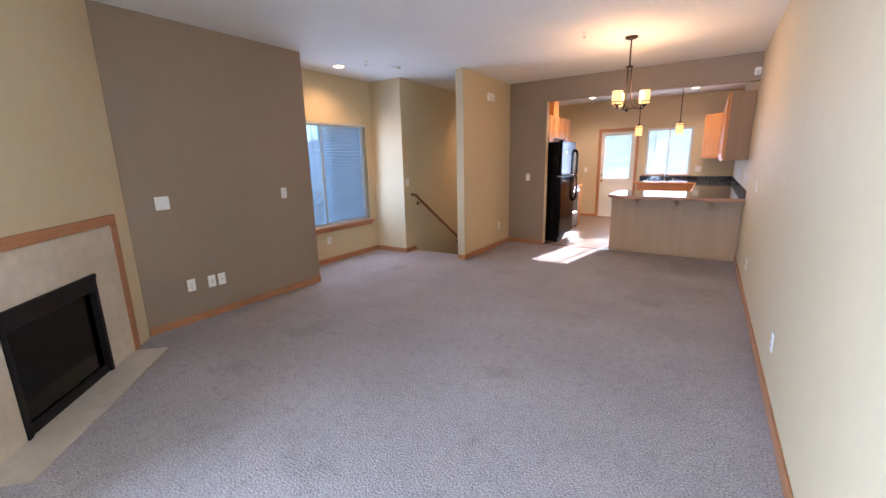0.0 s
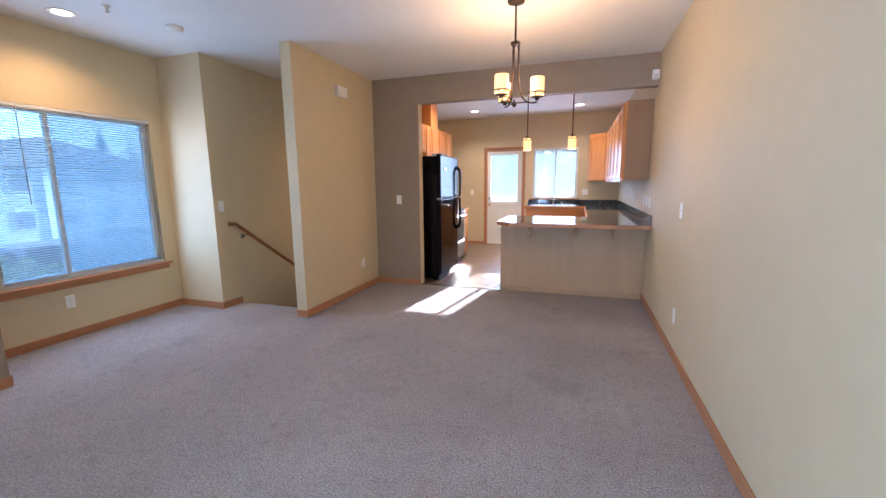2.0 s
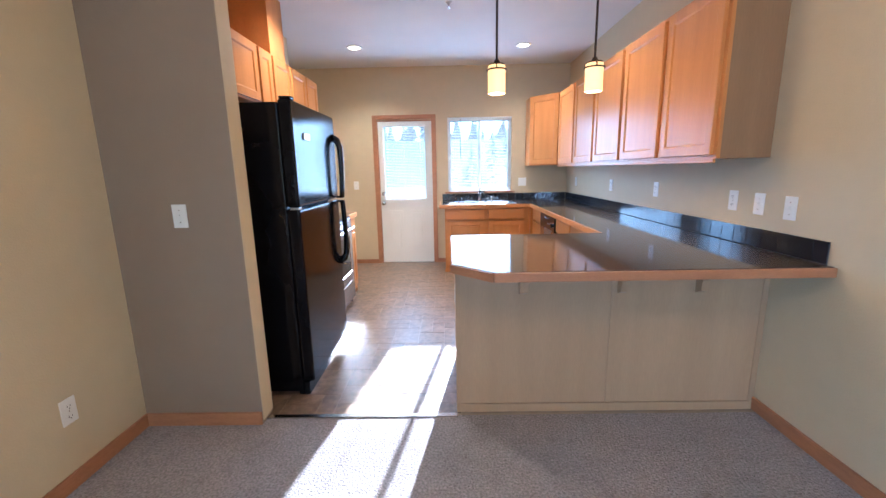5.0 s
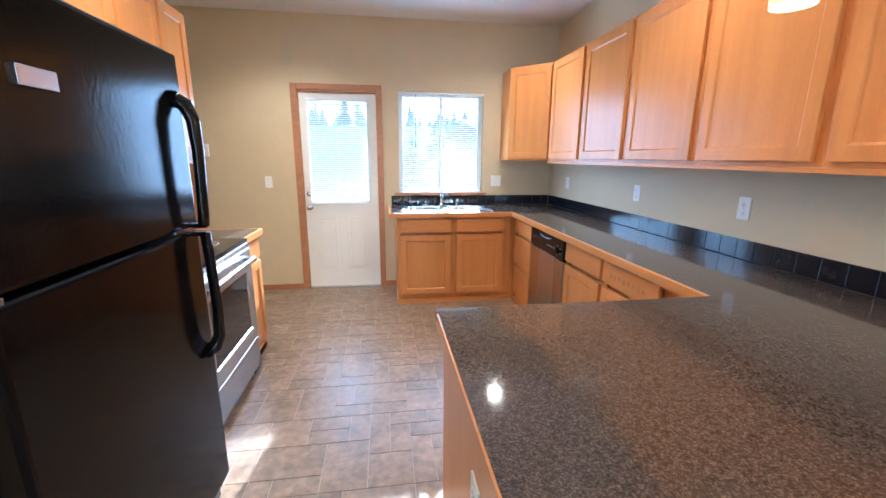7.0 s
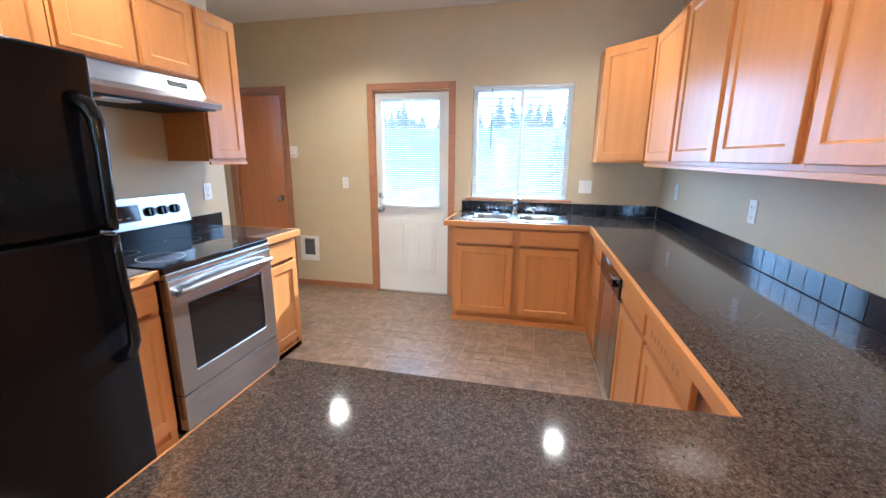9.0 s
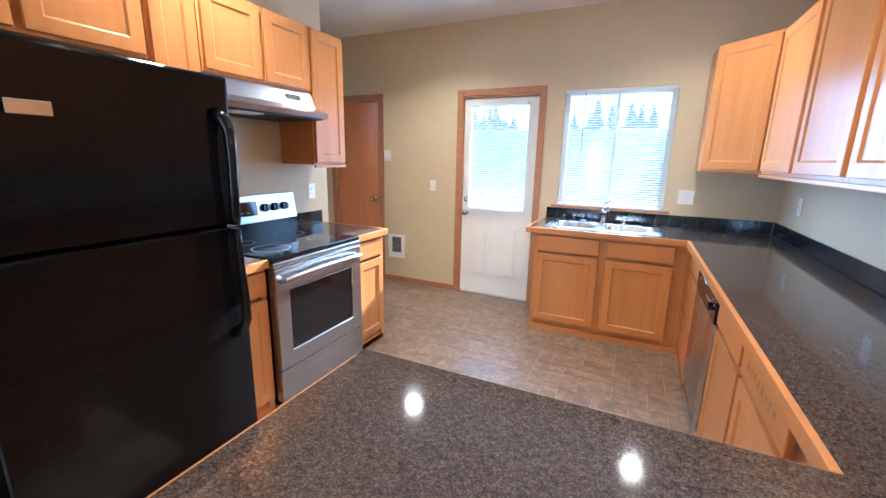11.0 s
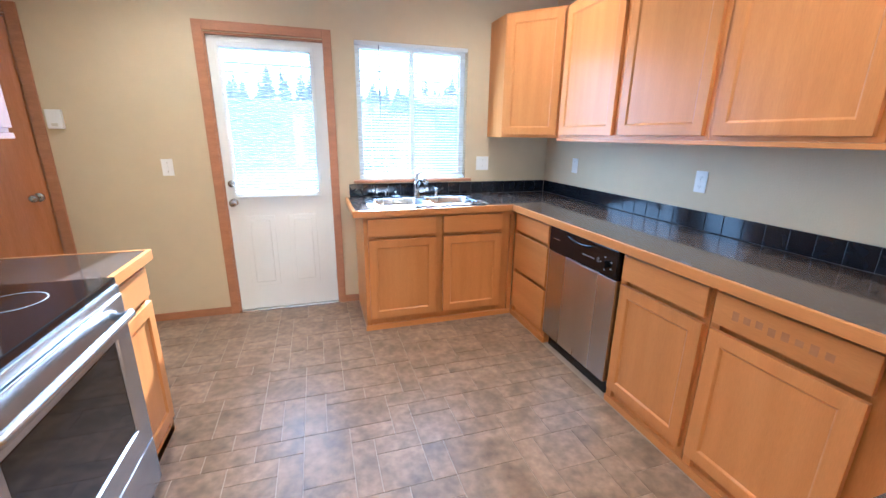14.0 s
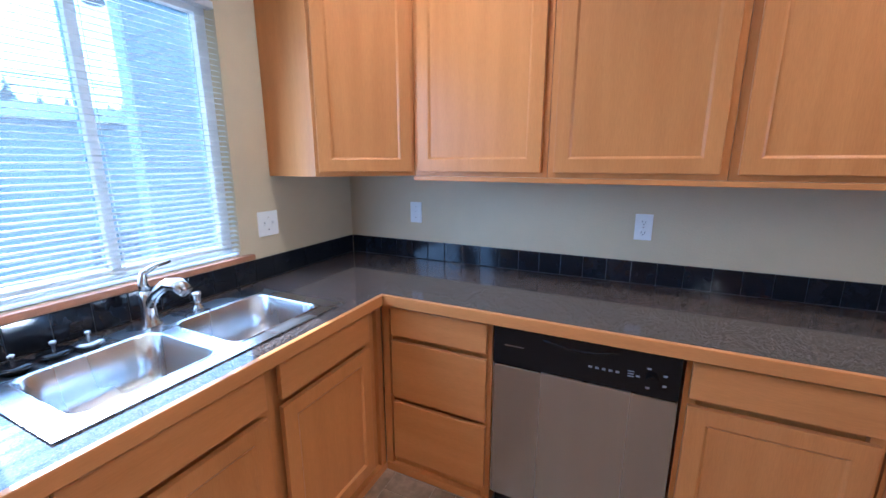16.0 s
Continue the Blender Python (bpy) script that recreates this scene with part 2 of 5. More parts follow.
def rod(bm, p0, p1, r0, r1=None, seg=16, caps=True):
    p0, p1 = Vector(p0), Vector(p1)
    r1 = r0 if r1 is None else r1
    q = (p1 - p0).to_track_quat("Z", "Y").to_matrix().to_4x4()
    m = Matrix.Translation((p0 + p1) / 2) @ q
    return bmesh.ops.create_cone(bm, cap_ends=caps, segments=seg, radius1=r0, radius2=r1, depth=(p1 - p0).length, matrix=m)["verts"]


def tube(bm, pts, r, seg=10, closed_ends=True, flat=1.0):
    """A round tube along points; r is one radius or one for each point."""
    pts = [Vector(p) for p in pts]
    rs = r if isinstance(r, (list, tuple)) else [r] * len(pts)
    rings = []
    up = None
    for i, p in enumerate(pts):
        d = (pts[min(i + 1, len(pts) - 1)] - pts[max(i - 1, 0)]).normalized()
        if up is None:
            up = d.orthogonal().normalized()
        up = (up - d * up.dot(d)).normalized()
        side = d.cross(up)
        rings.append([bm.verts.new(p + (up * math.cos(a) + side * math.sin(a) * flat) * rs[i]) for a in (2 * math.pi * k / seg for k in range(seg))])
    for a, b in zip(rings, rings[1:]):
        for k in range(seg):
            bm.faces.new((a[k], a[(k + 1) % seg], b[(k + 1) % seg], b[k]))
    if closed_ends:
        bm.faces.new(rings[0][::-1])
        bm.faces.new(rings[-1])
    return bm


def lathe(bm, profile, at, seg=24, closed=False):
    """Turns (radius, height) pairs round the upright axis through at."""
    rings = []
    for r, z in profile:
        rings.append([bm.verts.new((at[0] + r * math.cos(2 * math.pi * k / seg), at[1] + r * math.sin(2 * math.pi * k / seg), at[2] + z)) for k in range(seg)])
    pairs = list(zip(rings, rings[1:]))
    if closed:
        pairs.append((rings[-1], rings[0]))
    for a, b in pairs:
        for k in range(seg):
            bm.faces.new((a[k], a[(k + 1) % seg], b[(k + 1) % seg], b[k]))
    return bm


def prism(bm, outline, z0, z1):
    lo = [bm.verts.new((x, y, z0)) for x, y in outline]
    hi = [bm.verts.new((x, y, z1)) for x, y in outline]
    k = len(outline)
    bm.faces.new(lo[::-1])
    bm.faces.new(hi)
    for i in range(k):
        bm.faces.new((lo[i], lo[(i + 1) % k], hi[(i + 1) % k], hi[i]))
    bmesh.ops.recalc_face_normals(bm, faces=bm.faces)
    return bm


def facing(origin, ux, uy):
    """Local x runs along (ux, uy) on the floor plan, local z up, local -y out of the front."""
    u = Vector((ux, uy, 0)).normalized()
    w = Vector((0, 0, 1))
    v = w.cross(u)
    return Matrix.Translation(origin) @ Matrix(((u.x, v.x, 0, 0), (u.y, v.y, 0, 0), (0, 0, 1, 0), (0, 0, 0, 1)))


def recessed_slab(bm, x0, y0, z0, x1, y1, z1, hx0, hz0, hx1, hz1, depth, slope=0.009, bevel=0.0035):
    """A slab whose front (y0) sinks by depth inside the rectangle hx0..hx1, hz0..hz1, over a sloped moulding."""
    box(bm, x0, y0, z0, x1, y1, z1)
    es = [e for e in bm.edges if all(abs(v.co.y - y0) < 1e-6 for v in e.verts)]
    if bevel:
        bmesh.ops.bevel(bm, geom=es, offset=bevel, segments=2, affect="EDGES", profile=0.6)
    bm.faces.ensure_lookup_table()
    f = max((f for f in bm.faces if all(abs(v.co.y - y0) < 1e-6 for v in f.verts)), key=lambda f: f.calc_area())
    xm, zm = (x0 + x1) / 2, (z0 + z1) / 2
    for k, (s, y) in enumerate(((0.0, y0), (slope * 0.35, y0 + depth * 0.25), (slope, y0 + depth))):
        bmesh.ops.inset_region(bm, faces=[f], thickness=0.002, use_even_offset=True)
        for v in f.verts:
            v.co = Vector((hx0 + s if v.co.x < xm else hx1 - s, y, hz0 + s if v.co.z < zm else hz1 - s))
    return bm


def panel_front(bm, w, h, t=0.02, rail=0.055, m=None, recess=0.008):
    """A cabinet door: a frame with a rounded edge round a sunk flat panel; the front is at local y = -t."""
    recessed_slab(bm, 0, -t, 0, w, 0, h, rail, rail, w - rail, h - rail, recess, 0.010)
    if m is not None:
        bmesh.ops.transform(bm, matrix=m, verts=bm.verts)
    return bm

# ---- the plan ----
XR, YF = 0.495, 10.73            # right-hand wall, far kitchen wall
YP0, YP1 = 6.80, 6.92            # partition with the wide opening
CEIL_L, CEIL_K, HEAD = 2.735, 2.785, 2.40
XA, XW = -4.0, -4.65             # accent wall, window wall
XS0, XS1 = -3.05, -2.93          # wall between stairs and rooms
XL = XS1
COUNTER = 0.914


def wall_holes(axis, f0, f1, u0, u1, z0, z1, holes=()):
    """A wall along x or y between f0 and f1, with openings (u0, u1, z0, z1) cut right through."""
    bm = bmesh.new()
    cuts = sorted({u0, u1, *[h[0] for h in holes], *[h[1] for h in holes]})

    def add(a, b, lo, hi):
        if hi - lo > 1e-4 and b - a > 1e-4:
            box(bm, *((a, f0, lo, b, f1, hi) if axis == "x" else (f0, a, lo, f1, b, hi)))

    for a, b in zip(cuts, cuts[1:]):
        z = z0
        for h in sorted((h for h in holes if h[0] <= a + 1e-6 and h[1] >= b - 1e-6), key=lambda h: h[2]):
            add(a, b, z, h[2])
            z = h[3]
        add(a, b, z, z1)
    return bm


KW = (-1.22, -0.305, 1.054, 2.098)       # kitchen window
KD = (-2.235, -1.435, 0.0, 2.075)        # outside door
BD = (-3.91, -3.28, 0.0, 2.09)          # inner brown door
LW = (3.64, 5.0, 0.55, 2.065)            # living-room window
PW = (-2.4, -0.6, 0.15, 2.15)             # patio window behind

setting("wall_east", wall_holes("y", XR, XR + 0.15, -2.6, YF, -0.1, 2.9), TAN, "long tan painted wall with smooth drywall", "wall")
setting("wall_north", wall_holes("x", YF, YF + 0.16, -4.4, XR + 0.15, -0.1, 2.9, [KW, KD, BD]), TAN, "tan kitchen wall with a door and a window", "wall")
setting("wall_south", wall_holes("x", -2.75, -2.6, -2.5, XR + 0.15, -0.1, 2.9), TAN, "plain tan end wall", "wall")
setting("wall_south_west", wall_holes("y", -2.4, -2.25, -2.6, -0.43, -0.1, 2.9, [PW]), TAN, "tan side wall with a wide patio window", "wall")
setting("wall_window", wall_holes("y", XW - 0.16, XW, 3.25, 5.30, -0.1, 2.9, [LW]), TAN, "tan wall with a large window", "wall")
setting("wall_accent", boxes((XW - 0.16, 1.2, -0.1, XA, 3.32, 2.9)), TAUPE, "dark taupe accent wall beside the fireplace", "wall")
setting("wall_landing", boxes((XW - 0.16, 5.15, -0.1, -4.03, 5.30, 2.9)), TAN, "narrow tan wall beside the stairs", "wall")
setting("wall_stair_outer", boxes((-4.18, 5.30, -3.0, -4.03, 9.47, 2.9)), TAN, "tan stairwell wall with a handrail", "wall")
setting("wall_stair_inner", boxes((XS0, 5.19, -3.0, XS1, 9.43, 2.9)), TAN, "tan wall between the stairs and the rooms", "wall")
setting("wall_stair_end", boxes((-4.18, 9.30, -3.0, XS0, 9.43, 2.9)), TAN, "plain tan wall at the end of the stairwell", "wall")
setting("wall_hall", boxes((-4.4, 9.43, -0.1, -4.25, YF, 2.9)), TAN, "plain tan hall wall", "wall")
setting("wall_partition", wall_holes("x", YP0, YP1, XS1, XR, -0.1, 2.9, [(-2.28, XR, -0.1, HEAD)]), TAUPE, "dark taupe partition with a wide opening to the kitchen", "wall")
bm = wall_holes("x", 0.0, 0.16, 0.0, 2.574, -0.1, 2.9, [(1.172, 2.0, 0.0, 0.755)])
bmesh.ops.transform(bm, matrix=facing((-2.155, -0.435, 0), -1, 1), verts=bm.verts)
setting("wall_fireplace", bm, TAN, "slanted tan wall over the fireplace", "wall")
# tan face of the opening's jamb and of the header's underside
setting("opening_jamb_trim", boxes((-2.282, YP0 + 0.004, 0.02, -2.276, YP1, HEAD)), TAN, "tan drywall return of the wide opening", "trim")

setting("ceiling_living", boxes((-5.0, -2.8, CEIL_L, XR + 0.2, YP0, 2.95)), CEIL, "white textured living-room ceiling", "ceiling")
setting("ceiling_kitchen", boxes((XL, YP1, CEIL_K, XR + 0.2, YF + 0.2, 2.95), (-4.5, 9.43, CEIL_K, XL, YF + 0.2, 2.95), (-4.2, 6.80, CEIL_L, XS0, 9.43, 2.95)), CEIL, "white textured kitchen ceiling", "ceiling")

carpet = setting("floor_carpet", boxes((XW - 0.1, -2.7, -0.2, XR, 5.43, 0.0), (XS0, 5.43, -0.2, XR, 6.86, 0.0)), CARPET, "grey-beige cut-pile carpet with worn stains", "carpet")
# carpeted stairs going down
bm = bmesh.new()
for i in range(13):
    box(bm, -4.03, 5.43 + 0.26 * i, -3.0, XS0, 5.43 + 0.26 * (i + 1), -0.18 * (i + 1), bevel=0.012)
setting("stairs", bm, CARPET, "carpeted stairs going down", "stairs")
setting("floor_kitchen_bed", boxes((XL - 1.4, 6.86, -0.2, XR, YF, -0.0025)), mat("vinyl_joint", (0.33, 0.26, 0.19), (0.40, 0.32, 0.24), rough=0.5, scale=9), "brown joint bed of the kitchen floor", "floor")
setting("floor_edge_trim", boxes((-2.28, 6.845, 0.0, -1.19, 6.875, 0.006)), NICKEL, "thin metal edge strip between carpet and vinyl", "trim")

# baseboards: (x0, y0, x1, y1) along each wall, with the side it stands out to


def baseboard(x0, y0, x1, y1, nx, ny, h=0.075, t=0.014):
    bm = bmesh.new()
    u = Vector((x1 - x0, y1 - y0, 0))
    ln = u.length
    m = facing((x0, y0, 0), u.x, u.y)
    s = 1 if (m.to_3x3() @ Vector((0, -1, 0))).dot(Vector((nx, ny, 0))) > 0 else -1
    ys = sorted((0.0, -s * t))
    vs = box(bm, 0, ys[0], 0.0, ln, ys[1], h, bevel=0.004)
    bmesh.ops.transform(bm, matrix=m, verts=bm.verts)
    return setting("baseboard", bm, TRIM, "stained oak baseboard along the wall", "baseboard")


baseboard(XR, -2.6, XR, 6.90, -1, 0)
baseboard(XA, 1.40, XA, 3.32, 1, 0)
baseboard(XW, 3.32, XA, 3.32, 0, 1)
baseboard(XW, 3.32, XW, 5.15, 1, 0)
baseboard(XW, 5.15, -4.03, 5.15, 0, -1)
baseboard(-4.03, 5.136, -4.03, 5.42, 1, 0)
baseboard(XS0, 5.19, XS1 + 0.014, 5.19, 0, -1)
baseboard(XS1, 5.19, XS1, YP0, 1, 0)
baseboard(XS1, YP0, -2.28, YP0, 0, -1)
baseboard(-3.215, YF, -2.29, YF, 0, -1, 0.06)
baseboard(-1.39, YF, -1.25, YF, 0, -1, 0.06)
baseboard(XS0, 9.43, XS1, 9.43, 0, 1, 0.06)

# ---- windows and doors ----


def window_unit(name, label, axis_m, w, h, split, frame_t=0.045, glass_back=0.06, pane_mat=GLASS, mesh=SCREEN):
    """A sliding vinyl window in its opening: local x along the wall, z up, y into the wall."""
    win = tagged(new(name), label, "window", kind="structure")
    win.matrix_basis = axis_m
    M = axis_m

    def p(nm, rows, material, parent, bevel=0.003):
        bm = boxes(*rows, bevel=bevel)
        bmesh.ops.transform(bm, matrix=M, verts=bm.verts)
        return part(nm, bm, material, parent)

    y0, y1 = glass_back, glass_back + 0.06
    p("window_frame", [(0, y0, 0, frame_t, y1, h), (w - frame_t, y0, 0, w, y1, h), (frame_t, y0, 0, w - frame_t, y1, frame_t), (frame_t, y0, h - frame_t, w - frame_t, y1, h)], FRAME_WHITE, win)
    p("mullion", [(split - 0.016, y0 + 0.004, frame_t, split + 0.016, y1 - 0.004, h - frame_t)], FRAME_WHITE, win)
    for a, b in ((frame_t, split - 0.016), (split + 0.016, w - frame_t)):
        g = p("pane", [(a, y0 + 0.03, frame_t, b, y0 + 0.034, h - frame_t)], pane_mat, win, 0)
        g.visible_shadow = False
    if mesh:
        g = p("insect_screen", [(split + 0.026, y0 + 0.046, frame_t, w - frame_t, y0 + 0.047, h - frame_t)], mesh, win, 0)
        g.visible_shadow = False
    return win


def blind(name, label, M, w, h, tilt, spacing=0.0215, depth=0.025, wand=True, y=0.016):
    """A horizontal blind: head rail, slats on cords, bottom rail."""
    b = thing(name, M.translation, label, "window blind")

    def p(nm, bm, material):
        bmesh.ops.transform(bm, matrix=M, verts=bm.verts)
        return part(nm, bm, material, b)

    p("head_rail", boxes((0.002, y - 0.018, h - 0.03, w - 0.002, y + 0.018, h - 0.002), bevel=0.002), BLIND)
    p("bottom_rail", boxes((0.006, y - 0.013, 0.004, w - 0.006, y + 0.013, 0.018), bevel=0.003), BLIND)
    bm = bmesh.new()
    n = int((h - 0.06) / spacing)
    c, s = math.cos(radians(tilt)) * depth / 2, math.sin(radians(tilt)) * depth / 2
    for i in range(n):
        z = 0.03 + i * spacing + random.uniform(-0.0006, 0.0006)
        sag = random.uniform(-0.0008, 0.0008)
        rows = []
        for k, (yy, zz) in enumerate(((-c, -s), (0, 0.0022), (c, s))):
            rows.append((bm.verts.new((0.003, y + yy, z + zz + sag)), bm.verts.new((w - 0.003, y + yy, z + zz - sag))))
        for a, d in zip(rows, rows[1:]):
            bm.faces.new((a[0], a[1], d[1], d[0]))
    bmesh.ops.solidify(bm, geom=bm.faces[:], thickness=0.0006)
    slats = p("slats", bm, BLIND)
    slats["kind"] = "stuff"
    for fx in (0.12, 0.5, 0.88):
        bm = bmesh.new()
        rod(bm, (w * fx, y - 0.012, 0.015), (w * fx, y - 0.012, h - 0.02), 0.0008, seg=6)
        p("cord", bm, BLIND)
    if wand:
        bm = bmesh.new()
        rod(bm, (w * 0.2, y - 0.025, h * 0.45), (w * 0.2, y - 0.02, h - 0.03), 0.004, seg=8)
        p("wand", bm, mat("clear_grey_wand", (0.25, 0.26, 0.27), rough=0.2))
    return b


mk = facing((KW[0], YF, KW[2]), 1, 0)
window_unit("window_1", "white vinyl sliding window over the kitchen sink", mk, KW[1] - KW[0], KW[3] - KW[2], 0.46, mesh=None)
blind("window_blind", "white horizontal slat blind lowered over the kitchen window", mk, KW[1] - KW[0], KW[3] - KW[2], 14)
setting("window_sill_kitchen", boxes((KW[0] - 0.05, YF - 0.03, KW[2] - 0.026, KW[1] + 0.05, YF + 0.06, KW[2] - 0.001), bevel=0.004), TRIM, "stained wood sill under the kitchen window", "window sill")

ml = facing((XW, LW[0], LW[2]), 0, 1)
window_unit("window_2", "large white vinyl sliding window in the living room", ml, LW[1] - LW[0], LW[3] - LW[2], 0.50, pane_mat=GLARE_GLASS)
blind("window_blind", "white horizontal slat blind half tilted over the living-room window", ml, LW[1] - LW[0], LW[3] - LW[2], -8)
bm = boxes((XW - 0.06, LW[0] - 0.05, LW[2] - 0.028, XW + 0.045, LW[1] + 0.05, LW[2] - 0.001), (XW, LW[0] - 0.03, LW[2] - 0.08, XW + 0.016, LW[1] + 0.03, LW[2] - 0.028), bevel=0.004)
setting("window_sill_living", bm, TRIM, "stained wood sill and apron under the window", "window sill")
mp_ = facing((-2.25, PW[0], PW[2]), 0, 1)
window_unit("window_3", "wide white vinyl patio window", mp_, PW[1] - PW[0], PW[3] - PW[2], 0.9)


def casing(name, x0, x1, top, w=0.062, t=0.018):
    bm = boxes((x0, YF - t, 0.0, x0 + w, YF, top), (x1 - w, YF - t, 0.0, x1, YF, top), (x0 + w, YF - t, top - w, x1 - w, YF, top), bevel=0.004)
    return setting(name, bm, TRIM, "stained oak casing round the door", "trim")


casing("door_trim_1", -2.292, -1.388, 2.145)
casing("door_trim_2", -3.975, -3.215, 2.154)

# outside door: white, half glazed, two raised panels below
door = tagged(new("door_1"), "white half-glazed outside door with two raised panels", "door", kind="structure")
door.matrix_basis = Matrix.Translation((KD[0], YF, 0))
DX0, DX1, DY0, DY1 = KD[0] + 0.015, KD[1] - 0.015, YF + 0.02, YF + 0.062
GX0, GX1, GZ0, GZ1 = -2.14, -1.55, 0.965, 1.985
part("slab", boxes((DX0, DY0, 0.012, GX0, DY1, 2.06), (GX1, DY0, 0.012, DX1, DY1, 2.06), (GX0, DY0, 0.012, GX1, DY1, GZ0), (GX0, DY0, GZ1, GX1, DY1, 2.06)), DOOR_WHITE, door)
part("glazing_bead", boxes((GX0 - 0.03, DY0 - 0.012, GZ0 - 0.03, GX0, DY0, GZ1 + 0.03), (GX1, DY0 - 0.012, GZ0 - 0.03, GX1 + 0.03, DY0, GZ1 + 0.03), (GX0, DY0 - 0.012, GZ0 - 0.03, GX1, DY0, GZ0), (GX0, DY0 - 0.012, GZ1, GX1, DY0, GZ1 + 0.03), bevel=0.004), DOOR_WHITE, door)
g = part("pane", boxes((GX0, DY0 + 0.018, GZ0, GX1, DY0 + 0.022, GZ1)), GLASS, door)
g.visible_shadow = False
for x0 in (-2.115, -1.80):
    bm = bmesh.new()
    w, h = 0.215, 0.58
    box(bm, x0, DY0 - 0.007, 0.21, x0 + w, DY0 + 0.002, 0.21 + h, bevel=0.006)
    box(bm, x0 + 0.035, DY0 - 0.016, 0.245, x0 + w - 0.035, DY0 - 0.004, 0.175 + h, bevel=0.010)
    part("door_panel", bm, DOOR_WHITE, door)
for z, r in ((0.90, 0.03), (1.042, 0.028)):
    bm = bmesh.new()
    rod(bm, (-2.175, DY0, z), (-2.175, DY0 - 0.012, z), r, r * 0.95, 20)
    rod(bm, (-2.175, DY0 - 0.012, z), (-2.175, DY0 - 0.045, z), 0.012, 0.012, 12)
    if z < 1:
        bmesh.ops.create_uvsphere(bm, u_segments=18, v_segments=12, radius=0.028, matrix=Matrix.Translation((-2.175, DY0 - 0.052, z)))
    else:
        rod(bm, (-2.175, DY0 - 0.012, z), (-2.175, DY0 - 0.03, z), 0.024, 0.02, 20)
    part("door_knob" if z < 1 else "deadbolt", bm, NICKEL, door, smooth=True)
for z in (0.25, 1.05, 1.85):
    bm = bmesh.new()
    rod(bm, (DX1 + 0.004, DY0 - 0.006, z - 0.05), (DX1 + 0.004, DY0 - 0.006, z + 0.05), 0.007, seg=10)
    part("hinge", bm, NICKEL, door)
part("door_jamb", boxes((KD[0], YF, 0, KD[0] + 0.013, YF + 0.16, 2.075), (KD[1] - 0.013, YF, 0, KD[1], YF + 0.16, 2.075), (KD[0] + 0.013, YF, 2.063, KD[1] - 0.013, YF + 0.16, 2.075)), TRIM, door)
part("threshold", boxes((KD[0], YF - 0.02, -0.006, KD[1], YF + 0.16, 0.010), bevel=0.003), NICKEL, door)
blind("door_blind", "white horizontal slat blind on the door's glass", facing((GX0 - 0.01, DY0 - 0.075, GZ0 - 0.01), 1, 0), GX1 - GX0 + 0.02, GZ1 - GZ0 + 0.04, 12, wand=False, y=0.035)

# inner brown door
door2 = tagged(new("door_2"), "plain reddish-brown wood veneer door, closed", "door", kind="structure")
door2.matrix_basis = Matrix.Translation((BD[0], YF, 0))
part("slab", boxes((BD[0] + 0.016, YF + 0.012, 0.012, BD[1] - 0.016, YF + 0.05, 2.074), bevel=0.002), BROWN_DOOR, door2)
part("door_jamb", boxes((BD[0], YF, 0, BD[0] + 0.013, YF + 0.16, 2.09), (BD[1] - 0.013, YF, 0, BD[1], YF + 0.16, 2.09), (BD[0] + 0.013, YF, 2.077, BD[1] - 0.013, YF + 0.16, 2.09), (BD[0] + 0.013, YF + 0.12, 0, BD[1] - 0.013, YF + 0.16, 2.077)), TRIM, door2)
bm = bmesh.new()
rod(bm, (-3.35, YF + 0.012, 0.98), (-3.35, YF, 0.98), 0.03, seg=18)
rod(bm, (-3.35, YF, 0.98), (-3.35, YF - 0.045, 0.98), 0.009, seg=12)
bmesh.ops.create_uvsphere(bm, u_segments=18, v_segments=12, radius=0.027, matrix=Matrix.Translation((-3.35, YF - 0.055, 0.98)))
part("door_knob", bm, NICKEL, door2, smooth=True)
for z in (0.25, 1.05, 1.85):
    bm = bmesh.new()
    rod(bm, (BD[0] + 0.014, YF + 0.004, z - 0.045), (BD[0] + 0.014, YF + 0.004, z + 0.045), 0.007, seg=10)
    part("hinge", bm, NICKEL, door2)

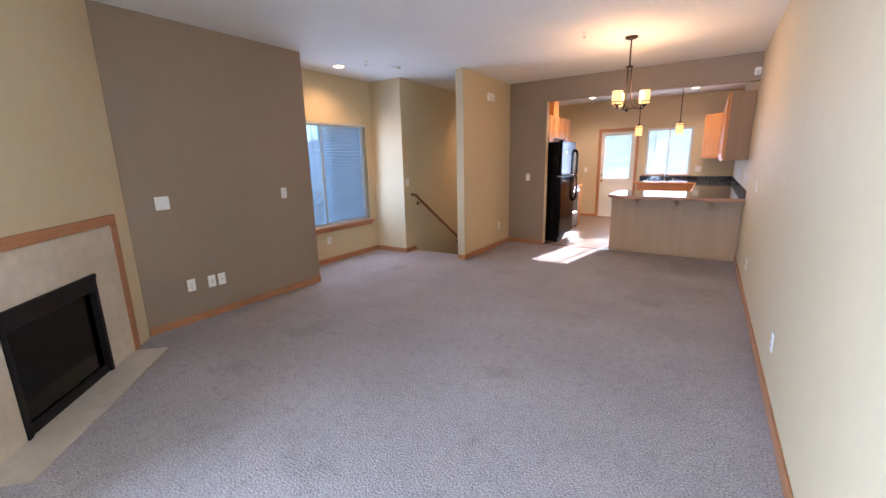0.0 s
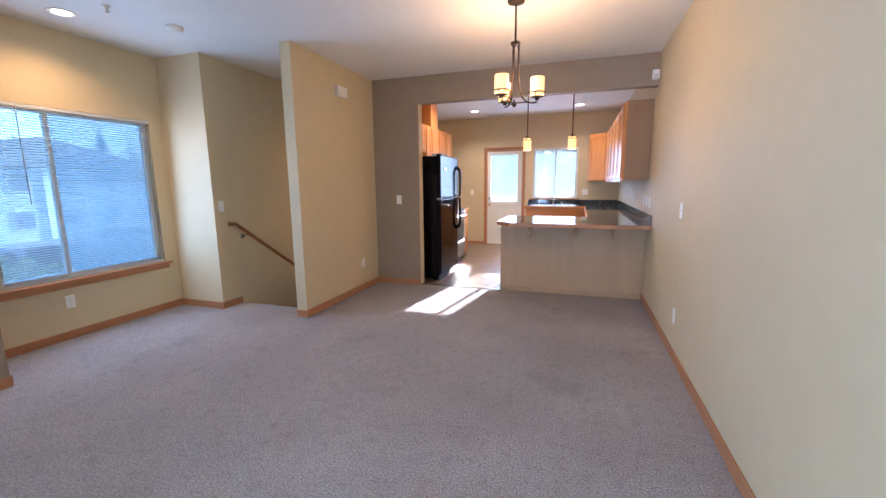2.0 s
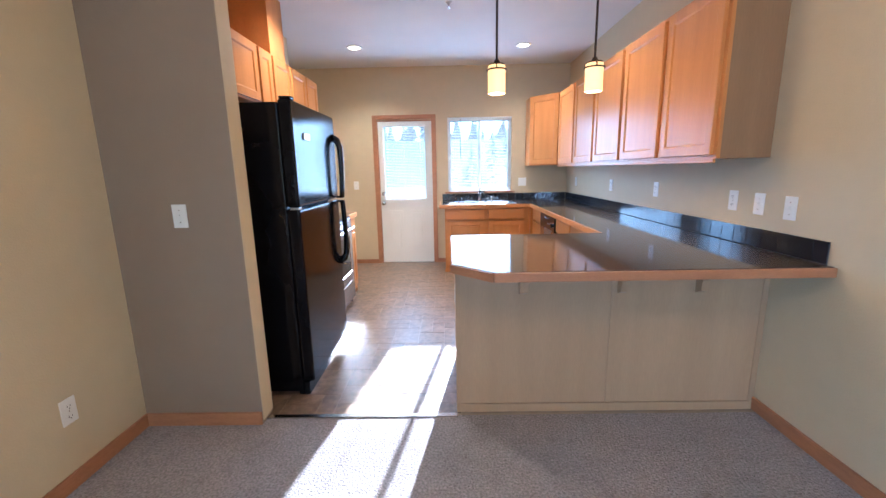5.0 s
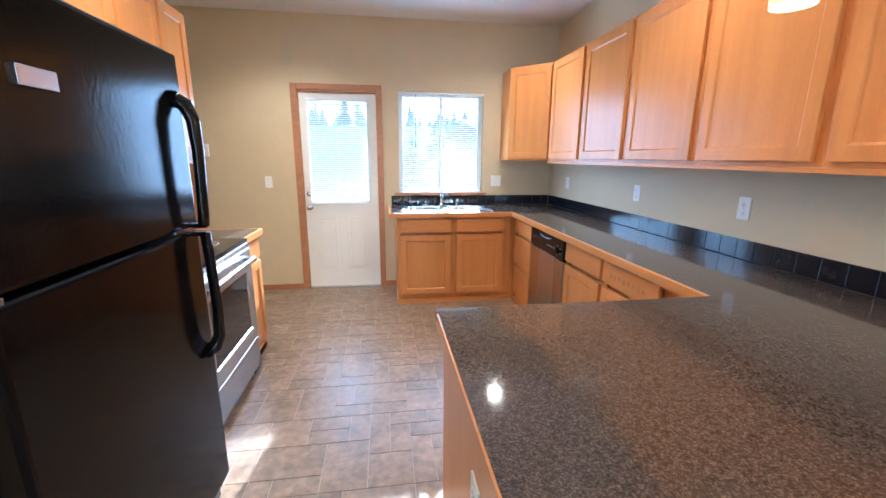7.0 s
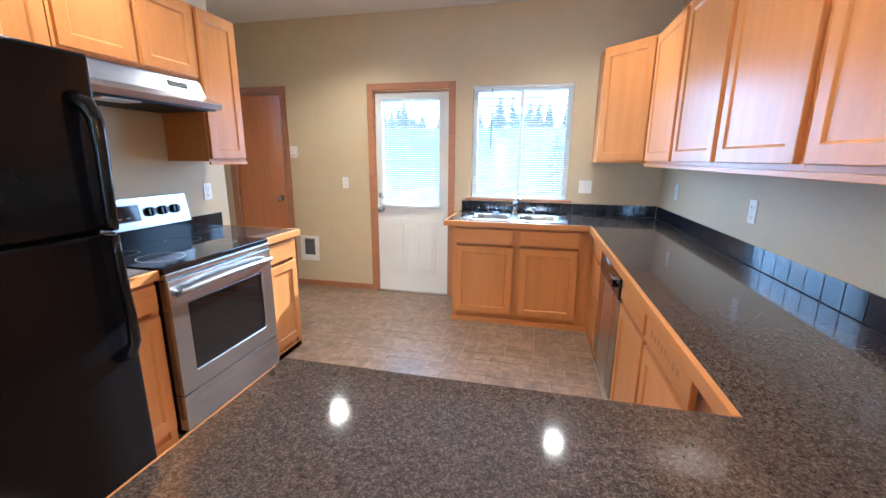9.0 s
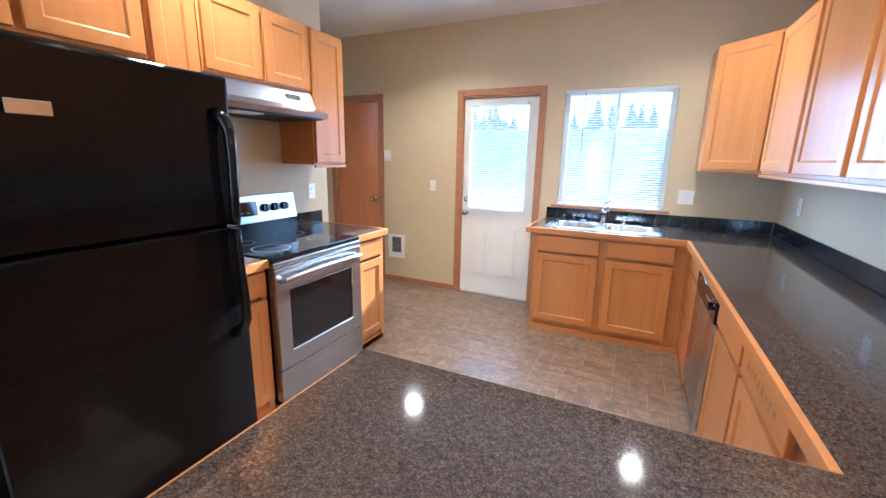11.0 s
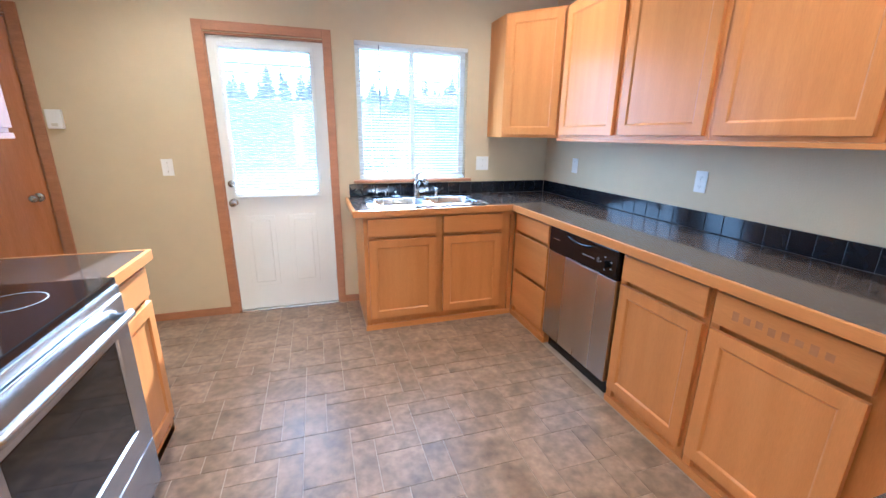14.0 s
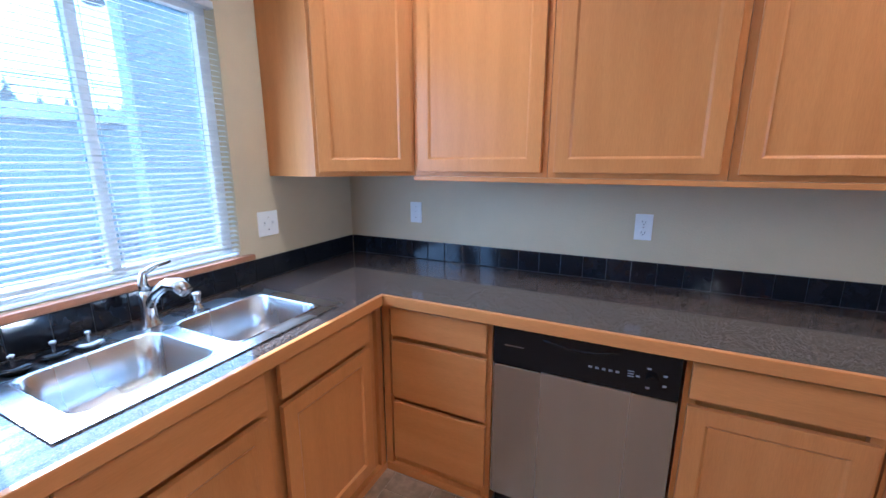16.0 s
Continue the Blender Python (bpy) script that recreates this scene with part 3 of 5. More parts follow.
# ---- kitchen cabinets ----


def cabinet(name, label, M, w, depth, z0, z1, fronts, group="", frame_t=0.02, end_wood=None, hollow=False):
    """A cabinet: local x along its front, y into the wall, fronts = (kind, x0, z0, x1, z1)."""
    cab = thing(name, M @ Vector((0, 0, z0)), label, "cabinet", group)

    def p(nm, bm, material, parent=cab, lab=""):
        bmesh.ops.transform(bm, matrix=M, verts=bm.verts)
        return part(nm, bm, material, parent, lab)

    shell = [(0.001, frame_t, z0, w - 0.001, depth, z1)]
    if hollow:
        k = 0.018
        shell = [(0.001, frame_t, z0, 0.001 + k, depth, z1), (w - 0.001 - k, frame_t, z0, w - 0.001, depth, z1), (0.001 + k, frame_t, z0, w - 0.001 - k, depth, z0 + 0.1), (0.001 + k, depth - k, z0 + 0.1, w - 0.001 - k, depth, z1), (0.001 + k, frame_t, z0 + 0.1, w - 0.001 - k, frame_t + 0.004, z1)]
    for nm, row in zip(("side_panel", "side_panel", "bottom_panel", "back_panel", "front_panel") if hollow else ("body",), shell):
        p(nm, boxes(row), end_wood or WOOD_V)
    bm = bmesh.new()
    e = 0.038
    box(bm, 0.001, 0, z0, e, frame_t, z1)
    box(bm, w - e, 0, z0, w - 0.001, frame_t, z1)
    box(bm, e, 0, z0, w - e, frame_t, z0 + e)
    box(bm, e, 0, z1 - e, w - e, frame_t, z1)
    p("face_frame", bm, WOOD_V)
    for kind, x0, a, x1, b in fronts:
        bm = bmesh.new()
        mm = Matrix.Translation((x0, 0, a))
        if kind == "door":
            panel_front(bm, x1 - x0, b - a, m=mm)
            p("door", bm, WOOD_V)
        else:
            box(bm, 0, -0.02, 0, x1 - x0, 0, b - a, bevel=0.004, m=mm)
            p("drawer_front", bm, WOOD_H)
    return cab


DZ = (0.095, 0.695)
WZ = (0.722, 0.850)
GR = "kitchen base cabinets"
# sink run, fronts face the room
sink_m = facing((-1.275, 10.12, 0), 1, 0)
cabinet("sink_cabinet", "maple sink cabinet with two doors and two false drawer fronts", sink_m, 1.172, 0.605, 0.0, 0.872,
        [("door", 0.03, DZ[0], 0.525, DZ[1]), ("door", 0.583, DZ[0], 1.055, DZ[1]), ("drawer", 0.03, WZ[0], 0.525, WZ[1]), ("drawer", 0.583, WZ[0], 1.055, WZ[1])], GR, hollow=True)


def right_run(y0, y1):
    """Fronts at x = -0.10 facing the kitchen; local x runs from y0 down to y1."""
    return facing((-0.10, y0, 0), 0, -1), y0 - y1


m, w = right_run(10.118, 9.592)
cabinet("drawer_cabinet", "maple base cabinet with a stack of three drawers", m, w, 0.61, 0.0, 0.872,
        [("drawer", 0.06, WZ[0], w - 0.02, WZ[1]), ("drawer", 0.06, 0.415, w - 0.02, 0.695), ("drawer", 0.06, 0.10, w - 0.02, 0.392)], GR)
for y0, y1, x0, x1 in ((8.937, 8.437, 0.017, 0.484), (8.433, 7.60, 0.012, 0.505)):
    m, w = right_run(y0, y1)
    cabinet("base_cabinet", "maple base cabinet with one drawer over one door", m, w, 0.61, 0.0, 0.872,
            [("door", x0, DZ[0], x1, DZ[1]), ("drawer", x0, WZ[0], x1, WZ[1])], GR)

# faint rows of glue marks left on the drawer front
glue = mat("darker_glue_mark", (0.36, 0.15, 0.05), (0.42, 0.19, 0.065), rough=0.45, scale=30)
for k in range(8):
    y = 8.345 - 0.042 * k
    part("glue_mark", boxes((-0.1204, y - 0.024, 0.765 + 0.004 * (k % 3), -0.1199, y, 0.800 - 0.005 * (k % 2))), glue, bpy.data.objects["base_cabinet.001"])

# low mouldings along the foot of the base cabinets
for row in ((-1.283, 10.112, 0.0, -0.108, 10.12, 0.04), (-0.108, 9.594, 0.0, -0.10, 10.112, 0.04), (-0.108, 7.62, 0.0, -0.10, 8.937, 0.04), (-2.323, 8.985, 0.0, -2.315, 9.343, 0.04)):
    setting("toe_trim", boxes(row, bevel=0.002), WOOD_H, "maple moulding along the foot of the cabinets", "trim")

# peninsula: cabinet with finished back panels towards the living room
pen = thing("peninsula_cabinet", (-0.6, 7.2, 0), "maple peninsula cabinet with plain veneer back panels", "cabinet", GR)
part("body", boxes((-1.175, 6.915, 0.0, -0.105, 7.565, 0.872)), PANEL_WOOD, pen)
for x0, x1 in ((-1.19, -0.342), (-0.322, XR - 0.002)):
    part("back_panel", boxes((x0, 6.90, 0.05, x1, 6.914, 0.872)), PANEL_WOOD, pen)
part("back_panel", boxes((-0.105, 6.915, 0.0, XR - 0.002, 7.59, 0.872)), PANEL_WOOD, pen)
part("cover_strip", boxes((-0.35, 6.894, 0.05, -0.314, 6.90, 0.872), bevel=0.002), PANEL_WOOD, pen)
part("corner_strip", boxes((-1.196, 6.896, 0.0, -1.17, 6.9145, 0.872), bevel=0.002), PANEL_WOOD, pen)
part("corner_strip", boxes((XR - 0.035, 6.894, 0.05, XR - 0.003, 6.90, 0.872), bevel=0.002), PANEL_WOOD, pen)
part("end_panel", boxes((-1.19, 6.915, 0.0, -1.175, 7.575, 0.872)), WOOD_V, pen)
part("base_strip", boxes((-1.196, 6.888, 0.0, XR - 0.016, 6.90, 0.05), bevel=0.003), PANEL_WOOD, pen)
for x in (-0.83, -0.30, 0.12):
    bm = bmesh.new()
    prof = [(0.0, 0.872), (-0.17, 0.872), (-0.17, 0.845), (-0.13, 0.838), (-0.085, 0.815), (-0.055, 0.775), (-0.045, 0.72), (0.0, 0.70)]
    lo = [bm.verts.new((x - 0.02, 6.90 + a, b)) for a, b in prof]
    hi = [bm.verts.new((x + 0.02, 6.90 + a, b)) for a, b in prof]
    bm.faces.new(lo)
    bm.faces.new(hi[::-1])
    for i in range(len(prof)):
        j = (i + 1) % len(prof)
        bm.faces.new((lo[j], lo[i], hi[i], hi[j]))
    bmesh.ops.recalc_face_normals(bm, faces=bm.faces)
    part("corbel", bm, PANEL_WOOD, pen)

# left run, fronts face +x
def left_run(y0, x=-2.315):
    return facing((x, y0, 0), 0, 1)


cabinet("base_cabinet", "narrow maple base cabinet beside the refrigerator", left_run(7.965), 0.243, 0.61, 0.0, 0.872,
        [("door", 0.012, DZ[0], 0.231, DZ[1]), ("drawer", 0.012, WZ[0], 0.231, WZ[1])], GR)
cabinet("base_cabinet", "maple base cabinet with one drawer over one door beside the range", left_run(8.982), 0.363, 0.61, 0.0, 0.872,
        [("door", 0.025, DZ[0], 0.338, DZ[1]), ("drawer", 0.025, WZ[0], 0.338, WZ[1])], GR)

# upper cabinets
UZ0, UZ1 = 1.405, 2.30
GU = "kitchen wall cabinets"
for y0, y1 in ((10.105, 9.475), (9.475, 8.85), (8.85, 8.22), (8.22, 7.595), (7.595, 7.01)):
    m = facing((0.205, y0, 0), 0, -1)
    w = y0 - y1
    cabinet("wall_cabinet", "maple wall cabinet with one recessed-panel door", m, w, XR - 0.208, UZ0, UZ1, [("door", 0.027, UZ0 + 0.02, w - 0.027, UZ1 - 0.02)], GU, end_wood=END_WOOD_SHADED if y1 < 7.1 else None)
bm = bmesh.new()
cc = thing("corner_wall_cabinet", (0.2, 10.4, UZ0), "maple corner wall cabinet with a slanted door", "cabinet", GU)
prism(bm, [(-0.108, YF - 0.003), (-0.108, 10.44), (0.205, 10.109), (XR - 0.003, 10.109), (XR - 0.003, YF - 0.003)], UZ0, UZ1)
part("body", bm, WOOD_V, cc)
bm = bmesh.new()
dl = math.hypot(0.313, 0.331)
panel_front(bm, dl - 0.03, UZ1 - UZ0 - 0.04, m=facing((-0.108 + 0.011, 10.44 - 0.0115, UZ0 + 0.02), 0.313, -0.331))
part("door", bm, WOOD_V, cc)
# rail under the wall cabinets
tagged(part("light_rail", boxes((0.191, 7.012, UZ0 - 0.022, 0.205, 10.104, UZ0 - 0.001), bevel=0.002), WOOD_H), "maple light rail under the wall cabinets", "trim", kind="structure")

for y0, y1, z0, fr in ((7.06, 7.925, 1.88, 2), (7.93, 8.175, UZ0, 1), (8.18, 8.945, 1.88, 2), (8.95, 9.285, UZ0, 1)):
    m = facing((-2.615, y0, 0), 0, 1)
    w = y1 - y0
    fronts = [("door", 0.014, z0 + 0.015, w - 0.014, UZ1 - 0.015)] if fr == 1 else [("door", 0.014, z0 + 0.015, w / 2 - 0.016, UZ1 - 0.015), ("door", w / 2 + 0.016, z0 + 0.015, w - 0.014, UZ1 - 0.015)]
    cabinet("wall_cabinet", "maple wall cabinet with %s" % ("two short doors" if fr == 2 else "one tall door"), m, w, 0.312, z0, UZ1, fronts, GU)
tagged(part("light_rail", boxes((-2.615, 8.952, UZ0 - 0.022, -2.601, 9.284, UZ0 - 0.001), bevel=0.002), WOOD_H), "maple light rail under the wall cabinet", "trim", kind="structure")
duct = tagged(part("duct_cover", boxes((XL + 0.002, 8.20, UZ1 + 0.001, -2.615, 8.50, CEIL_K - 0.002), bevel=0.002), WOOD_V), "maple box hiding the hood's duct above the cabinets", "duct cover")

# ---- worktops ----
SPECK = mat("brown_speckled_laminate", (0.052, 0.040, 0.035), (0.118, 0.090, 0.074), rough=0.075, scale=210, detail=2, fine=110, fine_amount=0.5, spec=0.5)
_r = [n for n in SPECK.node_tree.nodes if n.type == "MAP_RANGE"][0]
_r.inputs["From Min"].default_value, _r.inputs["From Max"].default_value = 0.44, 0.64
TOPZ0 = 0.874
SX0, SX1, SY0, SY1 = -1.185, -0.345, 10.185, 10.63        # sink cut-out
wt = thing("worktop", (-0.1, 8.6, TOPZ0), "dark brown speckled laminate worktop with wooden edge", "worktop")
for r in ((-0.138, 7.60, XR - 0.001, 10.088), (-0.138, 10.088, XR - 0.001, YF - 0.001), (-1.325, 10.088, SX0, YF - 0.001), (SX1, 10.088, -0.138, YF - 0.001), (SX0, 10.088, SX1, SY0), (SX0, SY1, SX1, YF - 0.001)):
    part("top", boxes((r[0], r[1], TOPZ0, r[2], r[3], COUNTER)), SPECK, wt)
bm = bmesh.new()
prism(bm, [(-1.21, 7.58), (-1.21, 6.755), (-1.02, 6.565), (XR - 0.001, 6.565), (XR - 0.001, 7.60), (-0.138, 7.60), (-0.138, 7.58)], TOPZ0, COUNTER)
part("top", bm, SPECK, wt)
bm = bmesh.new()
EZ0, EZ1 = TOPZ0 - 0.004, COUNTER + 0.0015
box(bm, -1.345, 10.068, EZ0, -0.1585, 10.088, EZ1, bevel=0.003)
box(bm, -1.345, 10.0885, EZ0, -1.325, YF - 0.002, EZ1, bevel=0.003)
box(bm, -0.158, 7.6205, EZ0, -0.138, 10.0875, EZ1, bevel=0.003)
part("edge_strip", bm, WOOD_H, wt, "maple edge strip")
bm = bmesh.new()
box(bm, -1.215, 7.5805, EZ0, -0.138, 7.62, COUNTER + 0.0004, bevel=0.003)
part("edge_strip", bm, SPECK, wt)
part("edge_strip", boxes((-1.216, 6.755, EZ0, -1.2103, 7.58, COUNTER - 0.001)), WOOD_H, wt, "thin maple edge strip")
bm = bmesh.new()
box(bm, -1.025, 6.545, EZ0, XR - 0.002, 6.5645, COUNTER - 0.002, bevel=0.003)
box(bm, 0, -0.0195, EZ0, 0.2644, 0, COUNTER - 0.002, bevel=0.003, m=facing((-1.2085, 6.747, 0), 1, -1))
# darker trim wood: the shade on this edge is put into its colour
part("edge_strip", bm, TRIM, wt, "brown wooden edge strip, darkened for the shade on it")
for y0, y1, lab in ((7.96, 8.21, "small dark laminate worktop beside the refrigerator"), (8.98, 9.352, "small dark laminate worktop beside the range")):
    wl = thing("worktop", (-2.6, y0, TOPZ0), lab, "worktop")
    part("top", boxes((XL + 0.001, y0, TOPZ0, -2.295, y1, COUNTER)), SPECK, wl)
    bm = boxes((-2.295, y0, EZ0, -2.277, y1 + (0.018 if y1 > 9 else 0), EZ1), bevel=0.003)
    if y1 > 9:
        box(bm, XL + 0.001, y1, EZ0, -2.2955, y1 + 0.018, EZ1, bevel=0.003)
    part("edge_strip", bm, WOOD_H, wl, "maple edge strip")

# ---- refrigerator ----
fr = thing("refrigerator", (-2.5, 7.5, 0), "black top-freezer refrigerator with curved handles", "refrigerator")
FY0, FY1, FX = 7.075, 7.905, -2.065
part("body", boxes((-2.87, FY0 + 0.005, 0.03, FX - 0.085, FY1 - 0.005, 1.755), bevel=0.008), BLACK_GLOSS, fr)
part("grille", boxes((FX - 0.12, FY0 + 0.02, 0.0, FX - 0.05, FY1 - 0.02, 0.085), bevel=0.004), BLACK_PLASTIC, fr)


def fridge_door(z0, z1):
    bm = bmesh.new()
    box(bm, FX - 0.08, FY0, z0, FX, FY1, z1, bevel=0.014, seg=3)
    for v in bm.verts:
        if v.co.x > FX - 0.02:
            k = (v.co.y - (FY0 + FY1) / 2) / 0.42
            v.co.x -= 0.010 * k * k
    return part("fridge_door" if z0 < 1 else "freezer_door", bm, BLACK_GLOSS, fr)


d_low, d_top = fridge_door(0.10, 1.165), fridge_door(1.178, 1.768)


def fridge_handle(pts, parent):
    bm = bmesh.new()
    tube(bm, pts, [0.030, 0.028, 0.024, 0.021, 0.020, 0.020, 0.020], seg=14, flat=0.85)
    return part("handle", bm, BLACK_PLASTIC, parent, "glossy black curved handle", smooth=True)


HY = FY1 - 0.055
fridge_handle([(FX - 0.012, HY - 0.02, 1.62), (FX + 0.022, HY, 1.60), (FX + 0.040, HY + 0.004, 1.55), (FX + 0.044, HY + 0.004, 1.45), (FX + 0.042, HY, 1.33), (FX + 0.038, HY, 1.23), (FX + 0.034, HY, 1.185)], d_top)
fridge_handle([(FX - 0.012, HY - 0.02, 0.70), (FX + 0.022, HY, 0.715), (FX + 0.040, HY + 0.004, 0.76), (FX + 0.044, HY + 0.004, 0.86), (FX + 0.042, HY, 0.98), (FX + 0.038, HY, 1.10), (FX + 0.034, HY, 1.16)], d_low)
for par, z in ((d_top, 1.187), (d_low, 1.156)):
    part("handle_foot", boxes((FX - 0.006, HY - 0.014, z - 0.008, FX + 0.044, HY + 0.014, z + 0.008), bevel=0.004), BLACK_PLASTIC, par)
part("hinge_cover", boxes((FX - 0.075, FY0 + 0.01, 1.769, FX - 0.01, FY0 + 0.07, 1.785), bevel=0.005), BLACK_PLASTIC, fr)
part("hinge", boxes((FX - 0.06, FY0 - 0.006, 1.164, FX - 0.005, FY0 + 0.03, 1.179), bevel=0.002), NICKEL, fr)
part("badge", boxes((FX - 0.010, 7.232, 1.562, FX + 0.0005, 7.332, 1.602), bevel=0.002), STEEL, fr, "plain steel badge plate")

# ---- range and hood ----
rg = thing("range", (-2.5, 8.56, 0), "stainless electric range with black glass top and oven window", "range")
RY0, RY1, RX = 8.215, 8.975, -2.25
part("body", boxes((XL + 0.01, RY0 + 0.004, 0.05, RX - 0.05, RY1 - 0.004, 0.895)), BLACK_PLASTIC, rg)
part("base", boxes((XL + 0.05, RY0 + 0.03, 0.0, RX - 0.08, RY1 - 0.03, 0.05)), BLACK_PLASTIC, rg)
part("cooktop", boxes((XL + 0.01, RY0, 0.895, RX - 0.01, RY1, 0.922), bevel=0.005), BLACK_GLASS, rg, "black ceramic glass cooktop")
for x, y, r in ((-2.47, 8.40, 0.11), (-2.45, 8.79, 0.085), (-2.73, 8.40, 0.08), (-2.73, 8.79, 0.10)):
    bm = bmesh.new()
    lathe(bm, [(r - 0.004, 0.0), (r - 0.004, 0.0006), (r, 0.0006), (r, 0.0)], (x, y, 0.9222), 40)
    part("burner_ring", bm, RING, rg)
part("control_strip", boxes((RX - 0.06, RY0, 0.862, RX - 0.004, RY1, 0.894), bevel=0.006), STEEL_H, rg)
def range_slab(name, z0, z1, y0, y1, a, b2, parent):
    bm = bmesh.new()
    recessed_slab(bm, 0, 0, z0, RY1 - RY0 - 0.008, 0.05, z1, y0, a, y1, b2, 0.012, 0.006, 0.004)
    bmesh.ops.transform(bm, matrix=facing((RX, RY0 + 0.004, 0), 0, 1), verts=bm.verts)
    return part(name, bm, STEEL_H, parent)


od = range_slab("oven_door", 0.255, 0.858, 0.095, 0.66, 0.35, 0.725, rg)
part("oven_window", boxes((RX - 0.02, RY0 + 0.108, 0.358, RX - 0.006, RY0 + 0.656, 0.717), bevel=0.002), BLACK_GLASS, od, "dark oven window")
bm = bmesh.new()
HZ = 0.80
pts = [(RX - 0.004, RY0 + 0.05, HZ - 0.02), (RX + 0.035, RY0 + 0.045, HZ)] + [(RX + 0.038 + 0.012 * math.sin(math.pi * i / 8), RY0 + 0.06 + (RY1 - RY0 - 0.12) * i / 8, HZ + 0.012 * math.sin(math.pi * i / 8)) for i in range(9)] + [(RX + 0.035, RY1 - 0.045, HZ), (RX - 0.004, RY1 - 0.05, HZ - 0.02)]
tube(bm, pts, 0.014, seg=12)
part("oven_handle", bm, STEEL_H, od, "polished bowed oven handle", smooth=True)
range_slab("drawer", 0.055, 0.248, 0.09, 0.665, 0.17, 0.212, rg)
# black strip laid in the shallow recess, darkening it as shade would
part("drawer_pull", boxes((RX - 0.011, RY0 + 0.105, 0.178, RX - 0.004, RY1 - 0.105, 0.203), bevel=0.002), BLACK_PLASTIC, rg, "black strip painting the shade in the drawer pull's slot")
part("backguard", boxes((XL + 0.01, RY0, 0.922, XL + 0.075, RY1, 1.02)), BLACK_PLASTIC, rg)
bm = bmesh.new()
prism(bm, [(0, 0), (0.085, 0), (0.055, 0.175), (0, 0.175)], 0, RY1 - RY0)
bmesh.ops.transform(bm, matrix=Matrix(((1, 0, 0, XL + 0.011), (0, 0, 1, RY0), (0, 1, 0, 1.02), (0, 0, 0, 1))), verts=bm.verts)
bmesh.ops.recalc_face_normals(bm, faces=bm.faces)
bg = part("control_panel", bm, STEEL_H, rg)
PT = Matrix.Translation((XL + 0.011 + 0.0705, 0, 1.108)) @ pose(0, 0, 0, 0, -9.7, 0)
part("display", boxes((-0.004, RY0 + 0.10, -0.045, 0.004, RY0 + 0.42, 0.05), bevel=0.002), BLACK_GLASS, bg).data.transform(PT)
for y in (8.70, 8.785, 8.87):
    bm = bmesh.new()
    rod(bm, (0, y, 0.0), (0.024, y, 0.0), 0.03, 0.026, 20)
    box(bm, 0.02, y - 0.006, -0.027, 0.032, y + 0.006, 0.027, bevel=0.003)
    bmesh.ops.transform(bm, matrix=PT, verts=bm.verts)
    part("knob", bm, BLACK_PLASTIC, bg, "black control knob")
for k in range(5):
    part("display_mark", boxes((0.0045, RY0 + 0.13 + k * 0.05, -0.025, 0.0052, RY0 + 0.155 + k * 0.05, -0.02)), RING, bg).data.transform(PT)

for y in (RY0 + 0.07, RY1 - 0.05):
    bm = bmesh.new()
    rod(bm, (RX - 0.04, y, 0.0), (RX - 0.04, y, 0.056), 0.016, 0.013, 12)
    part("foot", bm, BLACK_PLASTIC, rg)

hood = thing("range_hood", (-2.7, 8.56, 1.70), "stainless under-cabinet range hood", "range hood")
bm = bmesh.new()
prism(bm, [(0, 0.0), (0.455, 0.0), (0.47, 0.03), (0.36, 0.075), (0.315, 0.172), (0, 0.172)], 0, 0.755)
bmesh.ops.transform(bm, matrix=Matrix(((1, 0, 0, XL + 0.002), (0, 0, 1, 8.184), (0, 1, 0, 1.706), (0, 0, 0, 1))), verts=bm.verts)
bmesh.ops.recalc_face_normals(bm, faces=bm.faces)
part("shell", bm, STEEL_H, hood)
part("filter", boxes((XL + 0.03, 8.215, 1.697, -2.485, 8.91, 1.706)), FIREBOX, hood, "dark grease filter")
part("light_lens", boxes((-2.62, 8.26, 1.690, -2.50, 8.45, 1.697), bevel=0.003), WHITE, hood, "white plastic lamp lens")
bm = boxes((-0.002, 8.70, -0.018, 0.003, 8.83, 0.018), bevel=0.002)
sw_h = part("switch_plate", bm, BLACK_PLASTIC, hood)
sw_h.data.transform(Matrix.Translation((XL + 0.002 + 0.337, 0, 1.706 + 0.124)) @ pose(0, 0, 0, 0, -25, 0))

# ---- dishwasher ----
dwm = thing("dishwasher", (-0.1, 9.26, 0), "stainless dishwasher with black control panel", "dishwasher")
WY0, WY1 = 8.943, 9.586
part("body", boxes((-0.085, WY0, 0.10, 0.47, WY1, 0.868)), BLACK_PLASTIC, dwm)
part("door", boxes((-0.125, WY0 + 0.004, 0.105, -0.085, WY1 - 0.004, 0.70), bevel=0.006), STEEL, dwm)
bm = boxes((-0.128, WY0 + 0.004, 0.703, -0.085, WY1 - 0.004, 0.862), bevel=0.007)
cp = part("control_panel", bm, BLACK_PLASTIC, dwm)
bm = bmesh.new()
tube(bm, [(-0.124, 9.265 - 0.13 + 0.26 * i / 8, 0.835 - 0.022 * math.sin(math.pi * i / 8)) for i in range(9)], [0.004] + [0.010] * 7 + [0.004], seg=10)
part("grip", bm, BLACK_PLASTIC, cp, smooth=True)
bm = bmesh.new()
rod(bm, (-0.127, 9.03, 0.768), (-0.150, 9.03, 0.768), 0.020, 0.018, 20)
part("dial", bm, BLACK_PLASTIC, cp, "black control dial")
for k in range(5):
    part("button", boxes((-0.130, 9.13 + k * 0.022, 0.765, -0.127, 9.142 + k * 0.022, 0.772)), RING, cp)
for k in range(5):
    a = radians(-60 + 75 * k)
    y, z = 9.03 + 0.043 * math.sin(a), 0.768 + 0.036 * math.cos(a)
    part("dial_mark", boxes((-0.1296, y - 0.006, z - 0.003, -0.1278, y + 0.006, z + 0.003)), RING, cp)
